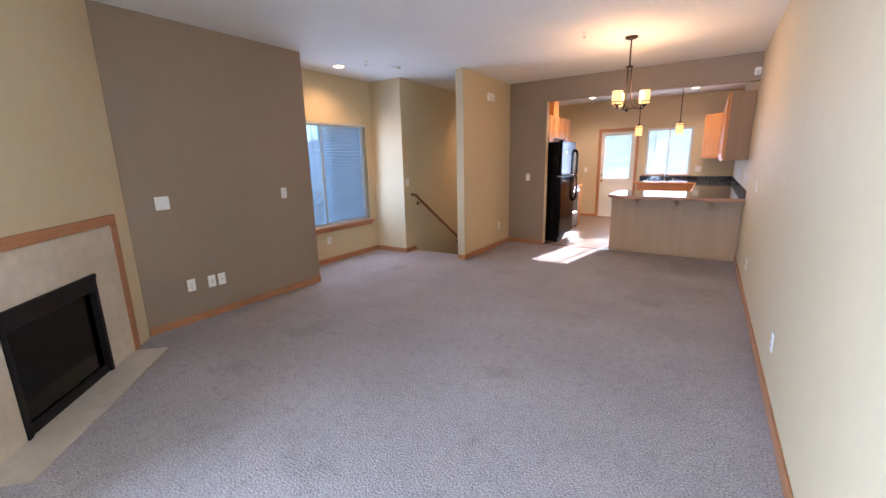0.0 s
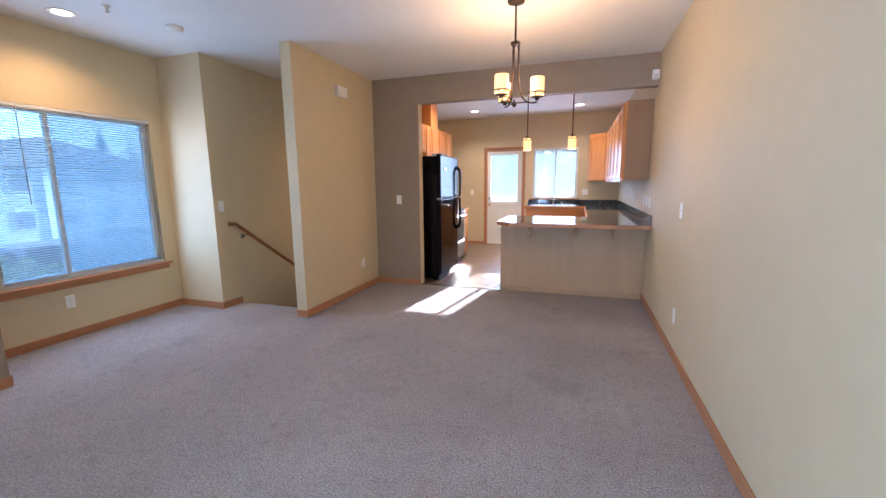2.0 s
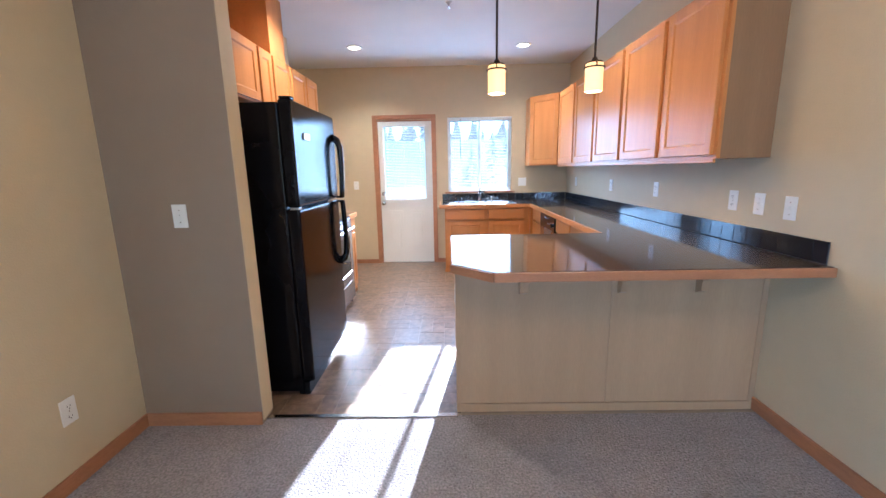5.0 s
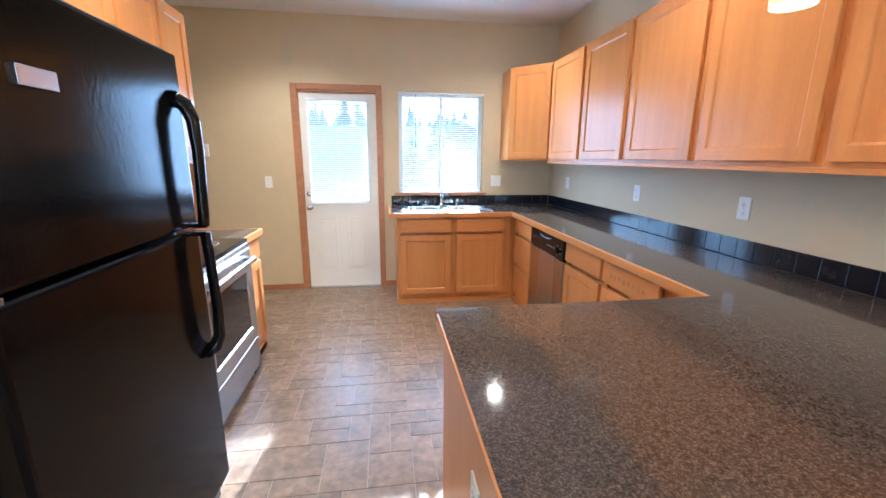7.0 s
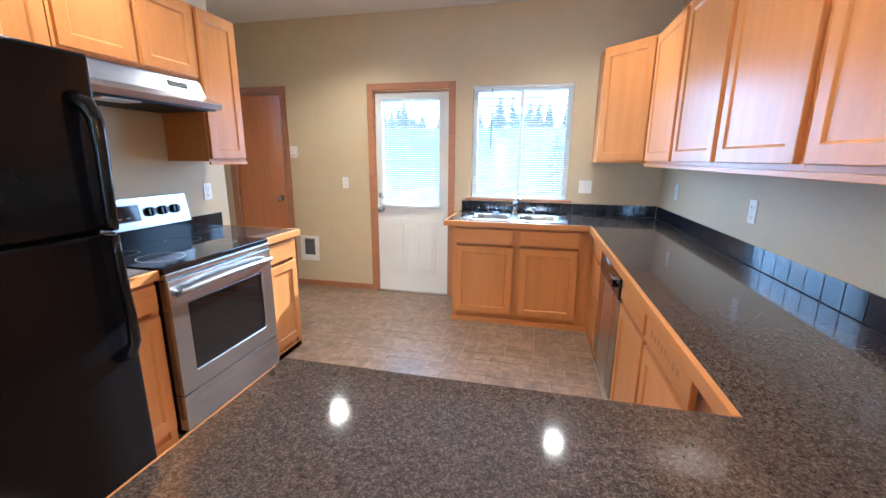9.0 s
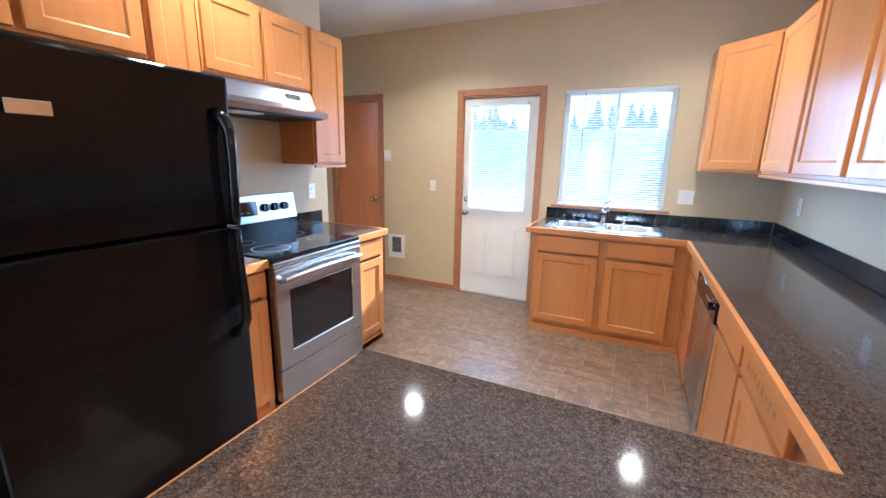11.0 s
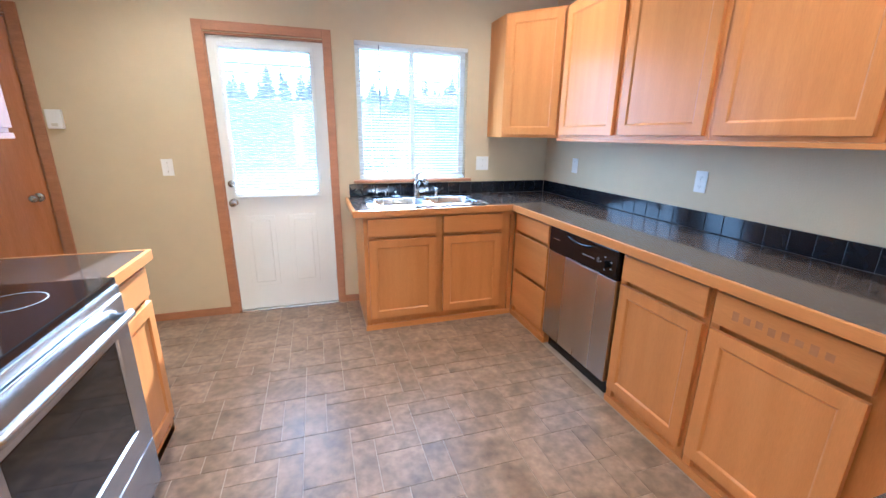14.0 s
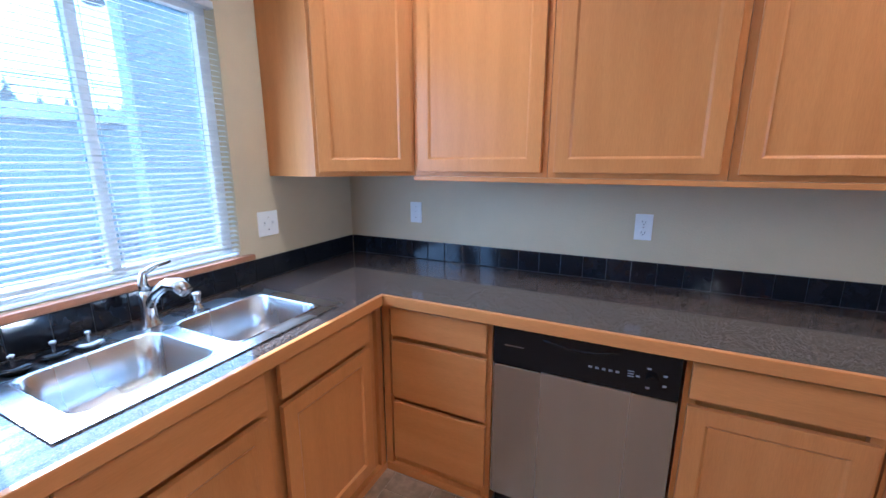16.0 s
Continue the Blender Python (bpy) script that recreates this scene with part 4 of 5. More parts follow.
for k in range(3):
    part("mark", boxes((-0.1296, 9.085, 0.762 + k * 0.009, -0.1278, 9.105, 0.765 + k * 0.009)), RING, cp)
part("mark", boxes((-0.1296, 9.46, 0.785, -0.1278, 9.535, 0.790)), STEEL, cp)
part("toe_kick", boxes((-0.07, WY0 + 0.01, 0.0, 0.0, WY1 - 0.01, 0.10)), BLACK_PLASTIC, dwm)

# ---- sink and tap ----
sk = thing("sink", (-0.765, 10.38, COUNTER), "stainless double-bowl drop-in sink", "sink")
bm = bmesh.new()
SL = COUNTER + 0.005
bowls = ((SX0 + 0.03, -0.80, SY0 + 0.03, SY1 - 0.075), (-0.745, SX1 - 0.03, SY0 + 0.03, SY1 - 0.075))
RX0, RX1, RYa, RYb = SX0 - 0.03, SX1 + 0.03, SY0 - 0.03, SY1 + 0.03
for r in ((RX0, RYa, RX1, bowls[0][2]), (RX0, bowls[0][3], RX1, RYb), (RX0, bowls[0][2], bowls[0][0], bowls[0][3]), (bowls[0][1], bowls[0][2], bowls[1][0], bowls[0][3]), (bowls[1][1], bowls[0][2], RX1, bowls[0][3])):
    box(bm, r[0], r[1], COUNTER + 0.0005, r[2], r[3], SL)
part("rim", bm, STEEL, sk)


def bowl(x0, x1, y0, y1, depth):
    bm = bmesh.new()

    def ring(inset, z, rad, n=5):
        vs = []
        for cx, cy, a0 in ((x1 - inset - rad, y1 - inset - rad, 0), (x0 + inset + rad, y1 - inset - rad, 90), (x0 + inset + rad, y0 + inset + rad, 180), (x1 - inset - rad, y0 + inset + rad, 270)):
            for k in range(n + 1):
                a = radians(a0 + 90 * k / n)
                vs.append(bm.verts.new((cx + rad * math.cos(a), cy + rad * math.sin(a), z)))
        return vs

    rs = [ring(-0.004, SL + 0.0004, 0.004), ring(-0.002, SL + 0.003, 0.04), ring(0.004, SL - 0.004, 0.06), ring(0.012, SL - depth * 0.6, 0.06), ring(0.022, SL - depth * 0.88, 0.06), ring(0.05, SL - depth, 0.05), ring(0.13, SL - depth - 0.004, 0.02)]
    for a, b in zip(rs, rs[1:]):
        for k in range(len(a)):
            bm.faces.new((a[k], a[(k + 1) % len(a)], b[(k + 1) % len(b)], b[k]))
    bm.faces.new(rs[-1])
    bmesh.ops.recalc_face_normals(bm, faces=bm.faces)
    return bm


for b4 in bowls:
    bo = part("bowl", bowl(*b4, 0.17), STEEL, sk, smooth=True)
    bm = bmesh.new()
    c = ((b4[0] + b4[1]) / 2, (b4[2] + b4[3]) / 2)
    lathe(bm, [(0.045, 0.0), (0.045, 0.003), (0.036, 0.004), (0.03, -0.006), (0.004, -0.006)], (c[0], c[1], SL - 0.1735), 24)
    part("drain", bm, NICKEL, bo, smooth=True)
tp = thing("kitchen_tap", (-0.77, 10.612, SL), "brushed nickel single-lever kitchen tap", "tap")
TX, TY = -0.772, 10.612
bm = bmesh.new()
lathe(bm, [(0.0, 0.0), (0.034, 0.0), (0.034, 0.006), (0.026, 0.016), (0.023, 0.05), (0.022, 0.10), (0.019, 0.125), (0.0, 0.13)], (TX, TY, SL), 24)
part("body", bm, NICKEL, tp, smooth=True)
bm = bmesh.new()
tube(bm, [(TX, TY - 0.008, SL + 0.075), (TX + 0.01, TY - 0.045, SL + 0.125), (TX + 0.02, TY - 0.09, SL + 0.155), (TX + 0.03, TY - 0.135, SL + 0.155), (TX + 0.036, TY - 0.165, SL + 0.135)], [0.018, 0.018, 0.020, 0.025, 0.022], seg=14)
part("spout", bm, NICKEL, tp, smooth=True)
bm = bmesh.new()
tube(bm, [(TX, TY, SL + 0.12), (TX - 0.004, TY + 0.006, SL + 0.15), (TX + 0.002, TY + 0.006, SL + 0.185), (TX + 0.04, TY - 0.005, SL + 0.205), (TX + 0.085, TY - 0.012, SL + 0.212)], [0.017, 0.016, 0.012, 0.008, 0.006], seg=12)
part("lever", bm, NICKEL, tp, smooth=True)
sp = thing("soap_dispenser", (-0.60, 10.622, SL), "brushed nickel soap dispenser beside the tap", "soap dispenser")
bm = bmesh.new()
lathe(bm, [(0.0, 0.0), (0.022, 0.0), (0.022, 0.006), (0.014, 0.01), (0.014, 0.05), (0.018, 0.052), (0.018, 0.066), (0.0, 0.068)], (-0.60, 10.622, SL), 18)
part("body", bm, NICKEL, sp, smooth=True)
for x, y in ((-1.12, 10.612), (-1.03, 10.62), (-0.95, 10.612)):
    st = thing("sink_strainer", (x, y, SL), "steel and black rubber sink strainer lying on the rim", "sink strainer", "strainers by the sink")
    bm = bmesh.new()
    lathe(bm, [(0.0, 0.0), (0.028, 0.0), (0.04, 0.012), (0.041, 0.016), (0.02, 0.018), (0.0, 0.018)], (x, y, SL), 20)
    part("basket", bm, BLACK_PLASTIC if x < -1 else STEEL, st, smooth=True)
    bm = bmesh.new()
    lathe(bm, [(0.004, 0.0), (0.004, 0.02), (0.009, 0.024), (0.009, 0.032), (0.0, 0.034)], (x, y, SL + 0.017), 12)
    part("knob", bm, STEEL, st, smooth=True)

# ---- fireplace ----
FB = facing((-2.155, -0.435, 0), -1, 1)      # along the slanted wall, into the wall
F0, F1, FZ = 1.172, 2.0, 0.755


def slanted(name, rows, material, parent=None, label="", bevel=0.0):
    bm = boxes(*rows, bevel=bevel)
    bmesh.ops.transform(bm, matrix=FB, verts=bm.verts)
    return part(name, bm, material, parent, label)


fp = thing("fireplace", FB @ Vector((1.586, 0, 0)), "gas fireplace with cream tile surround and oak trim", "fireplace")
for a, b, z0, z1 in ((0.872, F0, 0.0, 1.06), (F1, 2.30, 0.0, 1.06), (F0, F1, FZ, 1.06)):
    slanted("tile_surround", [(a, -0.012, z0, b, 0.0, z1)], STONE, fp)
slanted("trim_upright", [(0.80, -0.022, 0.0, 0.872, 0.0, 1.06)], TRIM, fp, "oak trim", 0.003)
slanted("trim_upright", [(2.30, -0.022, 0.0, 2.372, 0.0, 1.06)], TRIM, fp, "oak trim", 0.003)
slanted("trim_top", [(0.80, -0.022, 1.061, 2.372, 0.0, 1.133)], TRIM, fp, "oak trim", 0.003)
ff = slanted("firebox_frame", [(F0 + 0.002, -0.02, 0.0, F0 + 0.035, 0.05, FZ), (F1 - 0.035, -0.02, 0.0, F1 - 0.002, 0.05, FZ), (F0 + 0.035, -0.02, 0.635, F1 - 0.035, 0.05, FZ - 0.03), (F0 + 0.035, -0.005, 0.0, F1 - 0.035, 0.05, 0.06)], FIREBOX, fp)
slanted("hood_edge", [(F0 + 0.002, -0.03, FZ - 0.03, F1 - 0.002, 0.05, FZ - 0.002)], FIREBOX, fp, "", 0.004)
slanted("firebox", [(F0 + 0.03, 0.38, 0.0, F1 - 0.03, 0.40, 0.64), (F0 + 0.01, 0.05, 0.0, F0 + 0.03, 0.40, 0.64), (F1 - 0.03, 0.05, 0.0, F1 - 0.01, 0.40, 0.64), (F0 + 0.03, 0.05, 0.62, F1 - 0.03, 0.38, 0.64), (F0 + 0.03, 0.05, 0.0, F1 - 0.03, 0.38, 0.04)], FIREBOX, fp)
slanted("glass_front", [(F0 + 0.035, 0.02, 0.06, F1 - 0.035, 0.024, 0.635)], clear_glass("smoky_glass", (0.35, 0.33, 0.32)), fp)
for p0, p1, r in (((1.24, 0.22, 0.10), (1.88, 0.26, 0.12), 0.055), ((1.33, 0.14, 0.11), (1.63, 0.28, 0.24), 0.04), ((1.52, 0.12, 0.26), (1.60, 0.17, 0.42), 0.028), ((1.68, 0.13, 0.1), (1.83, 0.25, 0.25), 0.035)):
    bm = bmesh.new()
    a, b = Vector(p0), Vector(p1)
    tube(bm, [a.lerp(b, k / 5) + Vector((random.uniform(-.01, .01),) * 3) for k in range(6)], [r * random.uniform(0.85, 1.1) for _ in range(6)], seg=9)
    bmesh.ops.transform(bm, matrix=FB, verts=bm.verts)
    part("log", bm, LOG, fp, smooth=True)
bm = boxes((0.82, -0.265, 0.0, 2.305, -0.0001, 0.008), bevel=0.003)
bmesh.ops.transform(bm, matrix=FB, verts=bm.verts)
tagged(part("hearth", bm, HEARTH), "flat beige tile hearth on the carpet before the fireplace", "hearth", kind="structure")

# ---- handrail ----
hr = thing("handrail", (-3.97, 6.0, 0), "stained round wooden handrail on the stair wall", "handrail")
bm = bmesh.new()
pts = [(-3.965, 5.27, 0.955), (-3.965, 5.36, 0.945), (-3.965, 5.42, 0.905)] + [(-3.965, 5.42 + k * 0.5, 0.905 - k * 0.35) for k in range(1, 7)]
tube(bm, pts, 0.021, seg=12)
part("rail", bm, RAIL_WOOD, hr, smooth=True)
for y, z in ((5.50, 0.85), (6.75, -0.026), (7.95, -0.87)):
    bm = bmesh.new()
    rod(bm, (-4.03, y, z - 0.06), (-4.022, y, z - 0.06), 0.03, seg=16)
    tube(bm, [(-4.022, y, z - 0.06), (-3.985, y, z - 0.06), (-3.965, y, z - 0.045), (-3.965, y, z - 0.015)], 0.007, seg=8)
    part("bracket", bm, NICKEL, hr, smooth=True)

# ---- switches, sockets and small wall fittings ----


def plate(kind, M, label, w=0.072, h=0.118, group=""):
    """kind: outlet, switch, double, blank. Local -y is out of the wall, origin at the middle of the plate."""
    name = {"outlet": "outlet", "switch": "light_switch", "double": "light_switch", "cable": "cable_socket"}[kind]
    o = thing(name, M.translation, label, "outlet" if kind in ("outlet", "cable") else "light switch", group or "wall plates")

    def p(nm, bm, material, lab=""):
        bmesh.ops.transform(bm, matrix=M, verts=bm.verts)
        return part(nm, bm, material, o, lab)

    p("cover_plate", boxes((-w / 2, -0.006, -h / 2, w / 2, 0.0, h / 2), bevel=0.0025), WHITE)
    if kind == "outlet":
        for dz in (-0.024, 0.024):
            bm = bmesh.new()
            rod(bm, (0, -0.0055, dz), (0, -0.008, dz), 0.0175, 0.017, 18)
            p("receptacle", bm, WHITE)
            p("slot", boxes((-0.008, -0.0086, dz - 0.004, -0.006, -0.0079, dz + 0.006), (0.006, -0.0086, dz - 0.004, 0.008, -0.0079, dz + 0.005), (-0.002, -0.0086, dz - 0.012, 0.002, -0.0079, dz - 0.008)), BLACK_PLASTIC)
    elif kind == "cable":
        bm = bmesh.new()
        rod(bm, (0, -0.006, 0), (0, -0.016, 0), 0.006, seg=12)
        p("connector", bm, NICKEL)
    else:
        for dx in ((0,) if kind == "switch" else (-0.023, 0.023)):
            p("toggle_surround", boxes((dx - 0.006, -0.0075, -0.013, dx + 0.006, -0.0055, 0.013)), WHITE)
            p("toggle", boxes((dx - 0.004, -0.017, 0.0, dx + 0.004, -0.007, 0.009), bevel=0.001), WHITE)
    for dz in ((0,) if kind == "outlet" else (-0.03, 0.03)):
        bm = bmesh.new()
        rod(bm, (0, -0.0058, dz), (0, -0.0068, dz), 0.0028, seg=10)
        p("screw", bm, NICKEL)
    return o


def on_east(y, z):
    return facing((XR, y, z), 0, -1)


def on_west(x, y, z):
    return facing((x, y, z), 0, 1)


def on_north(x, z):
    return facing((x, YF, z), 1, 0)


plate("switch", on_east(5.33, 1.16), "white single light switch on the tan wall")
plate("outlet", on_east(5.285, 0.33), "white outlet low on the tan wall")
plate("outlet", on_east(3.07, 0.35), "white outlet low on the tan wall")
plate("switch", on_east(10.265, 1.185), "white switch above the black backsplash")
for y in (9.09, 8.165):
    plate("outlet", on_east(y, 1.18), "white outlet above the black backsplash")
plate("outlet", on_east(7.25, 1.16), "white outlet above the black backsplash")
plate("switch", on_east(7.045, 1.155), "white switch at the bar's end of the backsplash")
plate("switch", on_east(6.838, 1.15), "white switch at the bar's end of the backsplash")
plate("double", on_west(XA, 1.672, 1.17), "white double light switch on the taupe wall", 0.115)
plate("switch", on_west(XA, 2.918, 1.165), "white single light switch on the taupe wall")
plate("outlet", on_west(XA, 1.80, 0.37), "white outlet low on the taupe wall")
plate("cable", on_west(XA, 1.992, 0.362), "white blank cable plate on the taupe wall")
plate("cable", on_west(XA, 2.092, 0.36), "white cable socket plate on the taupe wall")
plate("outlet", on_west(XW, 4.07, 0.345), "white outlet under the living-room window")
plate("switch", on_west(-4.03, 5.245, 1.155), "white light switch beside the stairs")
plate("outlet", on_west(XS1, 6.39, 0.355), "white outlet low on the wall by the stairs")
plate("outlet", on_west(XL, 9.24, 1.185), "white outlet beside the range")
plate("switch", facing((-2.576, YP0, 1.17), 1, 0), "white light switch on the taupe partition")
plate("switch", on_north(-2.57, 1.17), "white light switch beside the outside door")
plate("double", on_north(-0.145, 1.18), "white double light switch beside the kitchen window", 0.115)
plate("outlet", facing((-1.19, 7.06, 0.655), 0, -1), "white outlet on the peninsula's end panel")

ch = thing("door_chime", (XS1, 6.02, 2.43), "white plastic door chime box high on the wall", "door chime")
part("cover", boxes((XS1, 5.91, 2.375, XS1 + 0.045, 6.11, 2.49), bevel=0.012), WHITE, ch)
ms = thing("motion_sensor", (0.455, 6.79, 2.50), "white corner motion sensor under the ceiling", "motion sensor")
part("housing", boxes((0.42, 6.745, 2.455, 0.49, 6.799, 2.55), bevel=0.012), WHITE, ms)
part("lens", boxes((0.432, 6.741, 2.465, 0.478, 6.7455, 2.505), bevel=0.002), mat("milky_lens", (0.6, 0.6, 0.58), rough=0.3), ms)
th = thing("thermostat", (-3.15, YF, 1.485), "small white wall thermostat", "thermostat")
part("cover", boxes((-3.195, YF - 0.028, 1.425, -3.11, YF, 1.545), bevel=0.006), WHITE, th)
part("dial", boxes((-3.17, YF - 0.032, 1.44, -3.135, YF - 0.0275, 1.46), bevel=0.001), mat("cream_plastic", (0.62, 0.58, 0.48), rough=0.4), th)
ht = thing("wall_heater", (-3.04, YF, 0.43), "white recessed electric wall heater with dark grille", "wall heater")
part("frame", boxes((-3.155, YF - 0.018, 0.29, -3.105, YF, 0.57), (-2.975, YF - 0.018, 0.29, -2.93, YF, 0.57), (-3.105, YF - 0.018, 0.29, -2.975, YF, 0.355), (-3.105, YF - 0.018, 0.54, -2.975, YF, 0.57), bevel=0.002), WHITE, ht)
part("grille_back", boxes((-3.105, YF - 0.006, 0.355, -2.975, YF - 0.002, 0.54)), FIREBOX, ht)
for k in range(12):
    part("louvre", boxes((-3.105, YF - 0.014, 0.362 + k * 0.0148, -2.975, YF - 0.006, 0.367 + k * 0.0148)), mat("grey_louvre", (0.25, 0.25, 0.25), rough=0.5) if k == 0 else bpy.data.materials["grey_louvre"], ht)

# ---- lamps ----


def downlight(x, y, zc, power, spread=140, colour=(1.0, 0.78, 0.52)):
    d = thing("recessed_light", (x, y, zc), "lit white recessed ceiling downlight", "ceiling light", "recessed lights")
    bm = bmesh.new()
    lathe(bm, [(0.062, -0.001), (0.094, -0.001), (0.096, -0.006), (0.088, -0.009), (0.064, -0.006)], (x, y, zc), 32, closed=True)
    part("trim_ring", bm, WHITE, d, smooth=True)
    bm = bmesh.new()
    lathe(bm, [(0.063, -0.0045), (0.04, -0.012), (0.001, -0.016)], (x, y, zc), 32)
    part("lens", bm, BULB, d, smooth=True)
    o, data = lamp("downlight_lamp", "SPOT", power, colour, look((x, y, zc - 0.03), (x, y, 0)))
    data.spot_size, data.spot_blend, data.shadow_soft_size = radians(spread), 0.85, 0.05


KL, LL = 11.5, 9.5
for x, y in ((-2.26, 8.18), (-0.30, 8.24), (-2.29, 9.81), (-0.32, 9.86)):
    downlight(x, y, CEIL_K, KL if x > -1 else KL * 1.6)
downlight(-4.17, 4.07, CEIL_L, LL, 150, (1.0, 0.60, 0.26))
# unseen stairwell downlight, added for the warm glow on the stair wall
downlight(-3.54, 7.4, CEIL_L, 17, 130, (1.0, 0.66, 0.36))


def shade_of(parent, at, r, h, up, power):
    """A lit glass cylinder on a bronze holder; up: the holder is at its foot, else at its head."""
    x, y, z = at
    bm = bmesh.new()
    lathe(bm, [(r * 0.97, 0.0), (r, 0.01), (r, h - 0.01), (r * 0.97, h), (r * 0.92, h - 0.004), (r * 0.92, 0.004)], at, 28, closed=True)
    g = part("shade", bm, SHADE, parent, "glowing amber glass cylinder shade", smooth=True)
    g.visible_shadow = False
    zz = z - 0.004 if up else z + h + 0.004
    s = -1 if up else 1
    bm = bmesh.new()
    lathe(bm, [(0.001, 0.0), (r * 0.9, 0.0), (r * 0.9, s * 0.006), (0.02, s * 0.012), (0.012, s * 0.03), (0.001, s * 0.03)], (x, y, zz), 24)
    bmesh.ops.recalc_face_normals(bm, faces=bm.faces)
    zb = z + 0.022 if up else z + h - 0.022
    lathe(bm, [(r + 0.003, -0.004), (r + 0.009, -0.004), (r + 0.009, 0.004), (r + 0.003, 0.004)], (x, y, zb), 28, closed=True)
    for k in range(3):
        a = 2 * math.pi * k / 3 + 0.4
        c, sn = math.cos(a) * (r + 0.006), math.sin(a) * (r + 0.006)
        tube(bm, [(x + c, y + sn, zb), (x + c, y + sn, zz), (x + c * 0.3, y + sn * 0.3, zz + s * 0.004)], 0.004, seg=6)
    part("holder", bm, BRONZE, parent, smooth=False)
    o, data = lamp("shade_lamp", "POINT", power, (1.0, 0.62, 0.30), pose(x, y, z + h * (0.9 if up else 0.1)))
    data.shadow_soft_size = 0.045


chn = thing("chandelier", (-0.775, 5.08, CEIL_L), "dark bronze three-arm chandelier with lit amber glass shades", "chandelier")
CX, CY = -0.775, 5.08
bm = bmesh.new()
lathe(bm, [(0.001, -0.03), (0.03, -0.028), (0.062, -0.016), (0.066, 0.0)], (CX, CY, CEIL_L), 28)
part("canopy", bm, BRONZE, chn, smooth=True)
bm = bmesh.new()
rod(bm, (CX, CY, CEIL_L - 0.02), (CX, CY, 2.43), 0.008, seg=12)
part("stem", bm, BRONZE, chn)
bm = bmesh.new()
lathe(bm, [(0.001, 0.014), (0.036, 0.012), (0.036, -0.006), (0.030, -0.012), (0.001, -0.014)], (CX, CY, 2.43), 20)
part("hub", bm, BRONZE, chn)
for k in range(3):
    a = radians(5 + 120 * k)
    ca, sa = math.cos(a), math.sin(a)
    bm = bmesh.new()
    prof = [(0.026, 2.43), (0.026, 2.30), (0.028, 2.19), (0.04, 2.10), (0.065, 2.03), (0.10, 2.0), (0.14, 1.993), (0.175, 1.998)]
    tube(bm, [(CX + r * ca, CY + r * sa, z) for r, z in prof], 0.009, seg=8, flat=0.6)
    part("arm", bm, BRONZE, chn, smooth=True)
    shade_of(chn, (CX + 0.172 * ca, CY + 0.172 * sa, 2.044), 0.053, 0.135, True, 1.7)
bm = bmesh.new()
lathe(bm, [(0.001, -0.028), (0.012, -0.022), (0.018, -0.006), (0.008, 0.006), (0.006, 0.03)], (CX, CY, 1.993), 16)
for k in range(3):
    a = radians(5 + 120 * k)
    rod(bm, (CX, CY, 1.998), (CX + 0.09 * math.cos(a), CY + 0.09 * math.sin(a), 2.001), 0.005, seg=8)
part("finial", bm, BRONZE, chn, smooth=True)

for x, y in ((-0.935, 7.27), (-0.375, 7.27)):
    pd = thing("pendant_lamp", (x, y, CEIL_K), "dark bronze pendant lamp with a lit amber glass shade", "pendant lamp", "pendants over the bar")
    bm = bmesh.new()
    lathe(bm, [(0.001, -0.03), (0.03, -0.028), (0.058, -0.014), (0.06, 0.0)], (x, y, CEIL_K), 24)
    part("canopy", bm, BRONZE, pd, smooth=True)
    bm = bmesh.new()
    rod(bm, (x, y, CEIL_K - 0.02), (x, y, 1.965), 0.0065, seg=10)
    part("stem", bm, BRONZE, pd)
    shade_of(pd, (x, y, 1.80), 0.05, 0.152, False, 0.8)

for x, y, zc in ((-3.725, 4.112, CEIL_L), (-1.148, 4.617, CEIL_L), (-1.194, 8.597, CEIL_K)):
    s_ = thing("fire_sprinkler", (x, y, zc), "small white ceiling fire sprinkler", "sprinkler", "ceiling sprinklers")
    bm = bmesh.new()
    lathe(bm, [(0.03, 0.0), (0.03, -0.004), (0.012, -0.008), (0.008, -0.03), (0.001, -0.03)], (x, y, zc), 18)
    part("escutcheon", bm, WHITE, s_, smooth=True)
    bm = bmesh.new()
    lathe(bm, [(0.001, 0.0), (0.015, 0.0), (0.015, -0.002), (0.001, -0.002)], (x, y, zc - 0.042), 14)
    rod(bm, (x - 0.009, y, zc - 0.028), (x - 0.011, y, zc - 0.042), 0.002, seg=6)
    rod(bm, (x + 0.009, y, zc - 0.028), (x + 0.011, y, zc - 0.042), 0.002, seg=6)
    part("deflector", bm, NICKEL, s_)
sd = thing("smoke_detector", (-3.64, 4.59, CEIL_L), "white round ceiling smoke detector", "smoke detector")
bm = bmesh.new()
lathe(bm, [(0.07, 0.0), (0.07, -0.014), (0.062, -0.03), (0.04, -0.036), (0.001, -0.036)], (-3.64, 4.59, CEIL_L), 28)
part("housing", bm, WHITE, sd, smooth=True)

# ---- outside ----
GZ = -2.6
ASPHALT = mat("asphalt", (0.075, 0.075, 0.078), (0.10, 0.10, 0.102), rough=0.9, scale=3, fine=80, fine_amount=0.2)
GRASS = mat("dry_grass", (0.10, 0.12, 0.045), (0.16, 0.15, 0.07), rough=0.95, scale=0.6, fine=20, fine_amount=0.3)
SIDING = mat("grey_blue_siding", (0.26, 0.33, 0.43), (0.30, 0.37, 0.47), rough=0.7, scale=3)
STUCCO = mat("pale_siding", (0.50, 0.52, 0.54), (0.56, 0.58, 0.60), rough=0.75, scale=2)
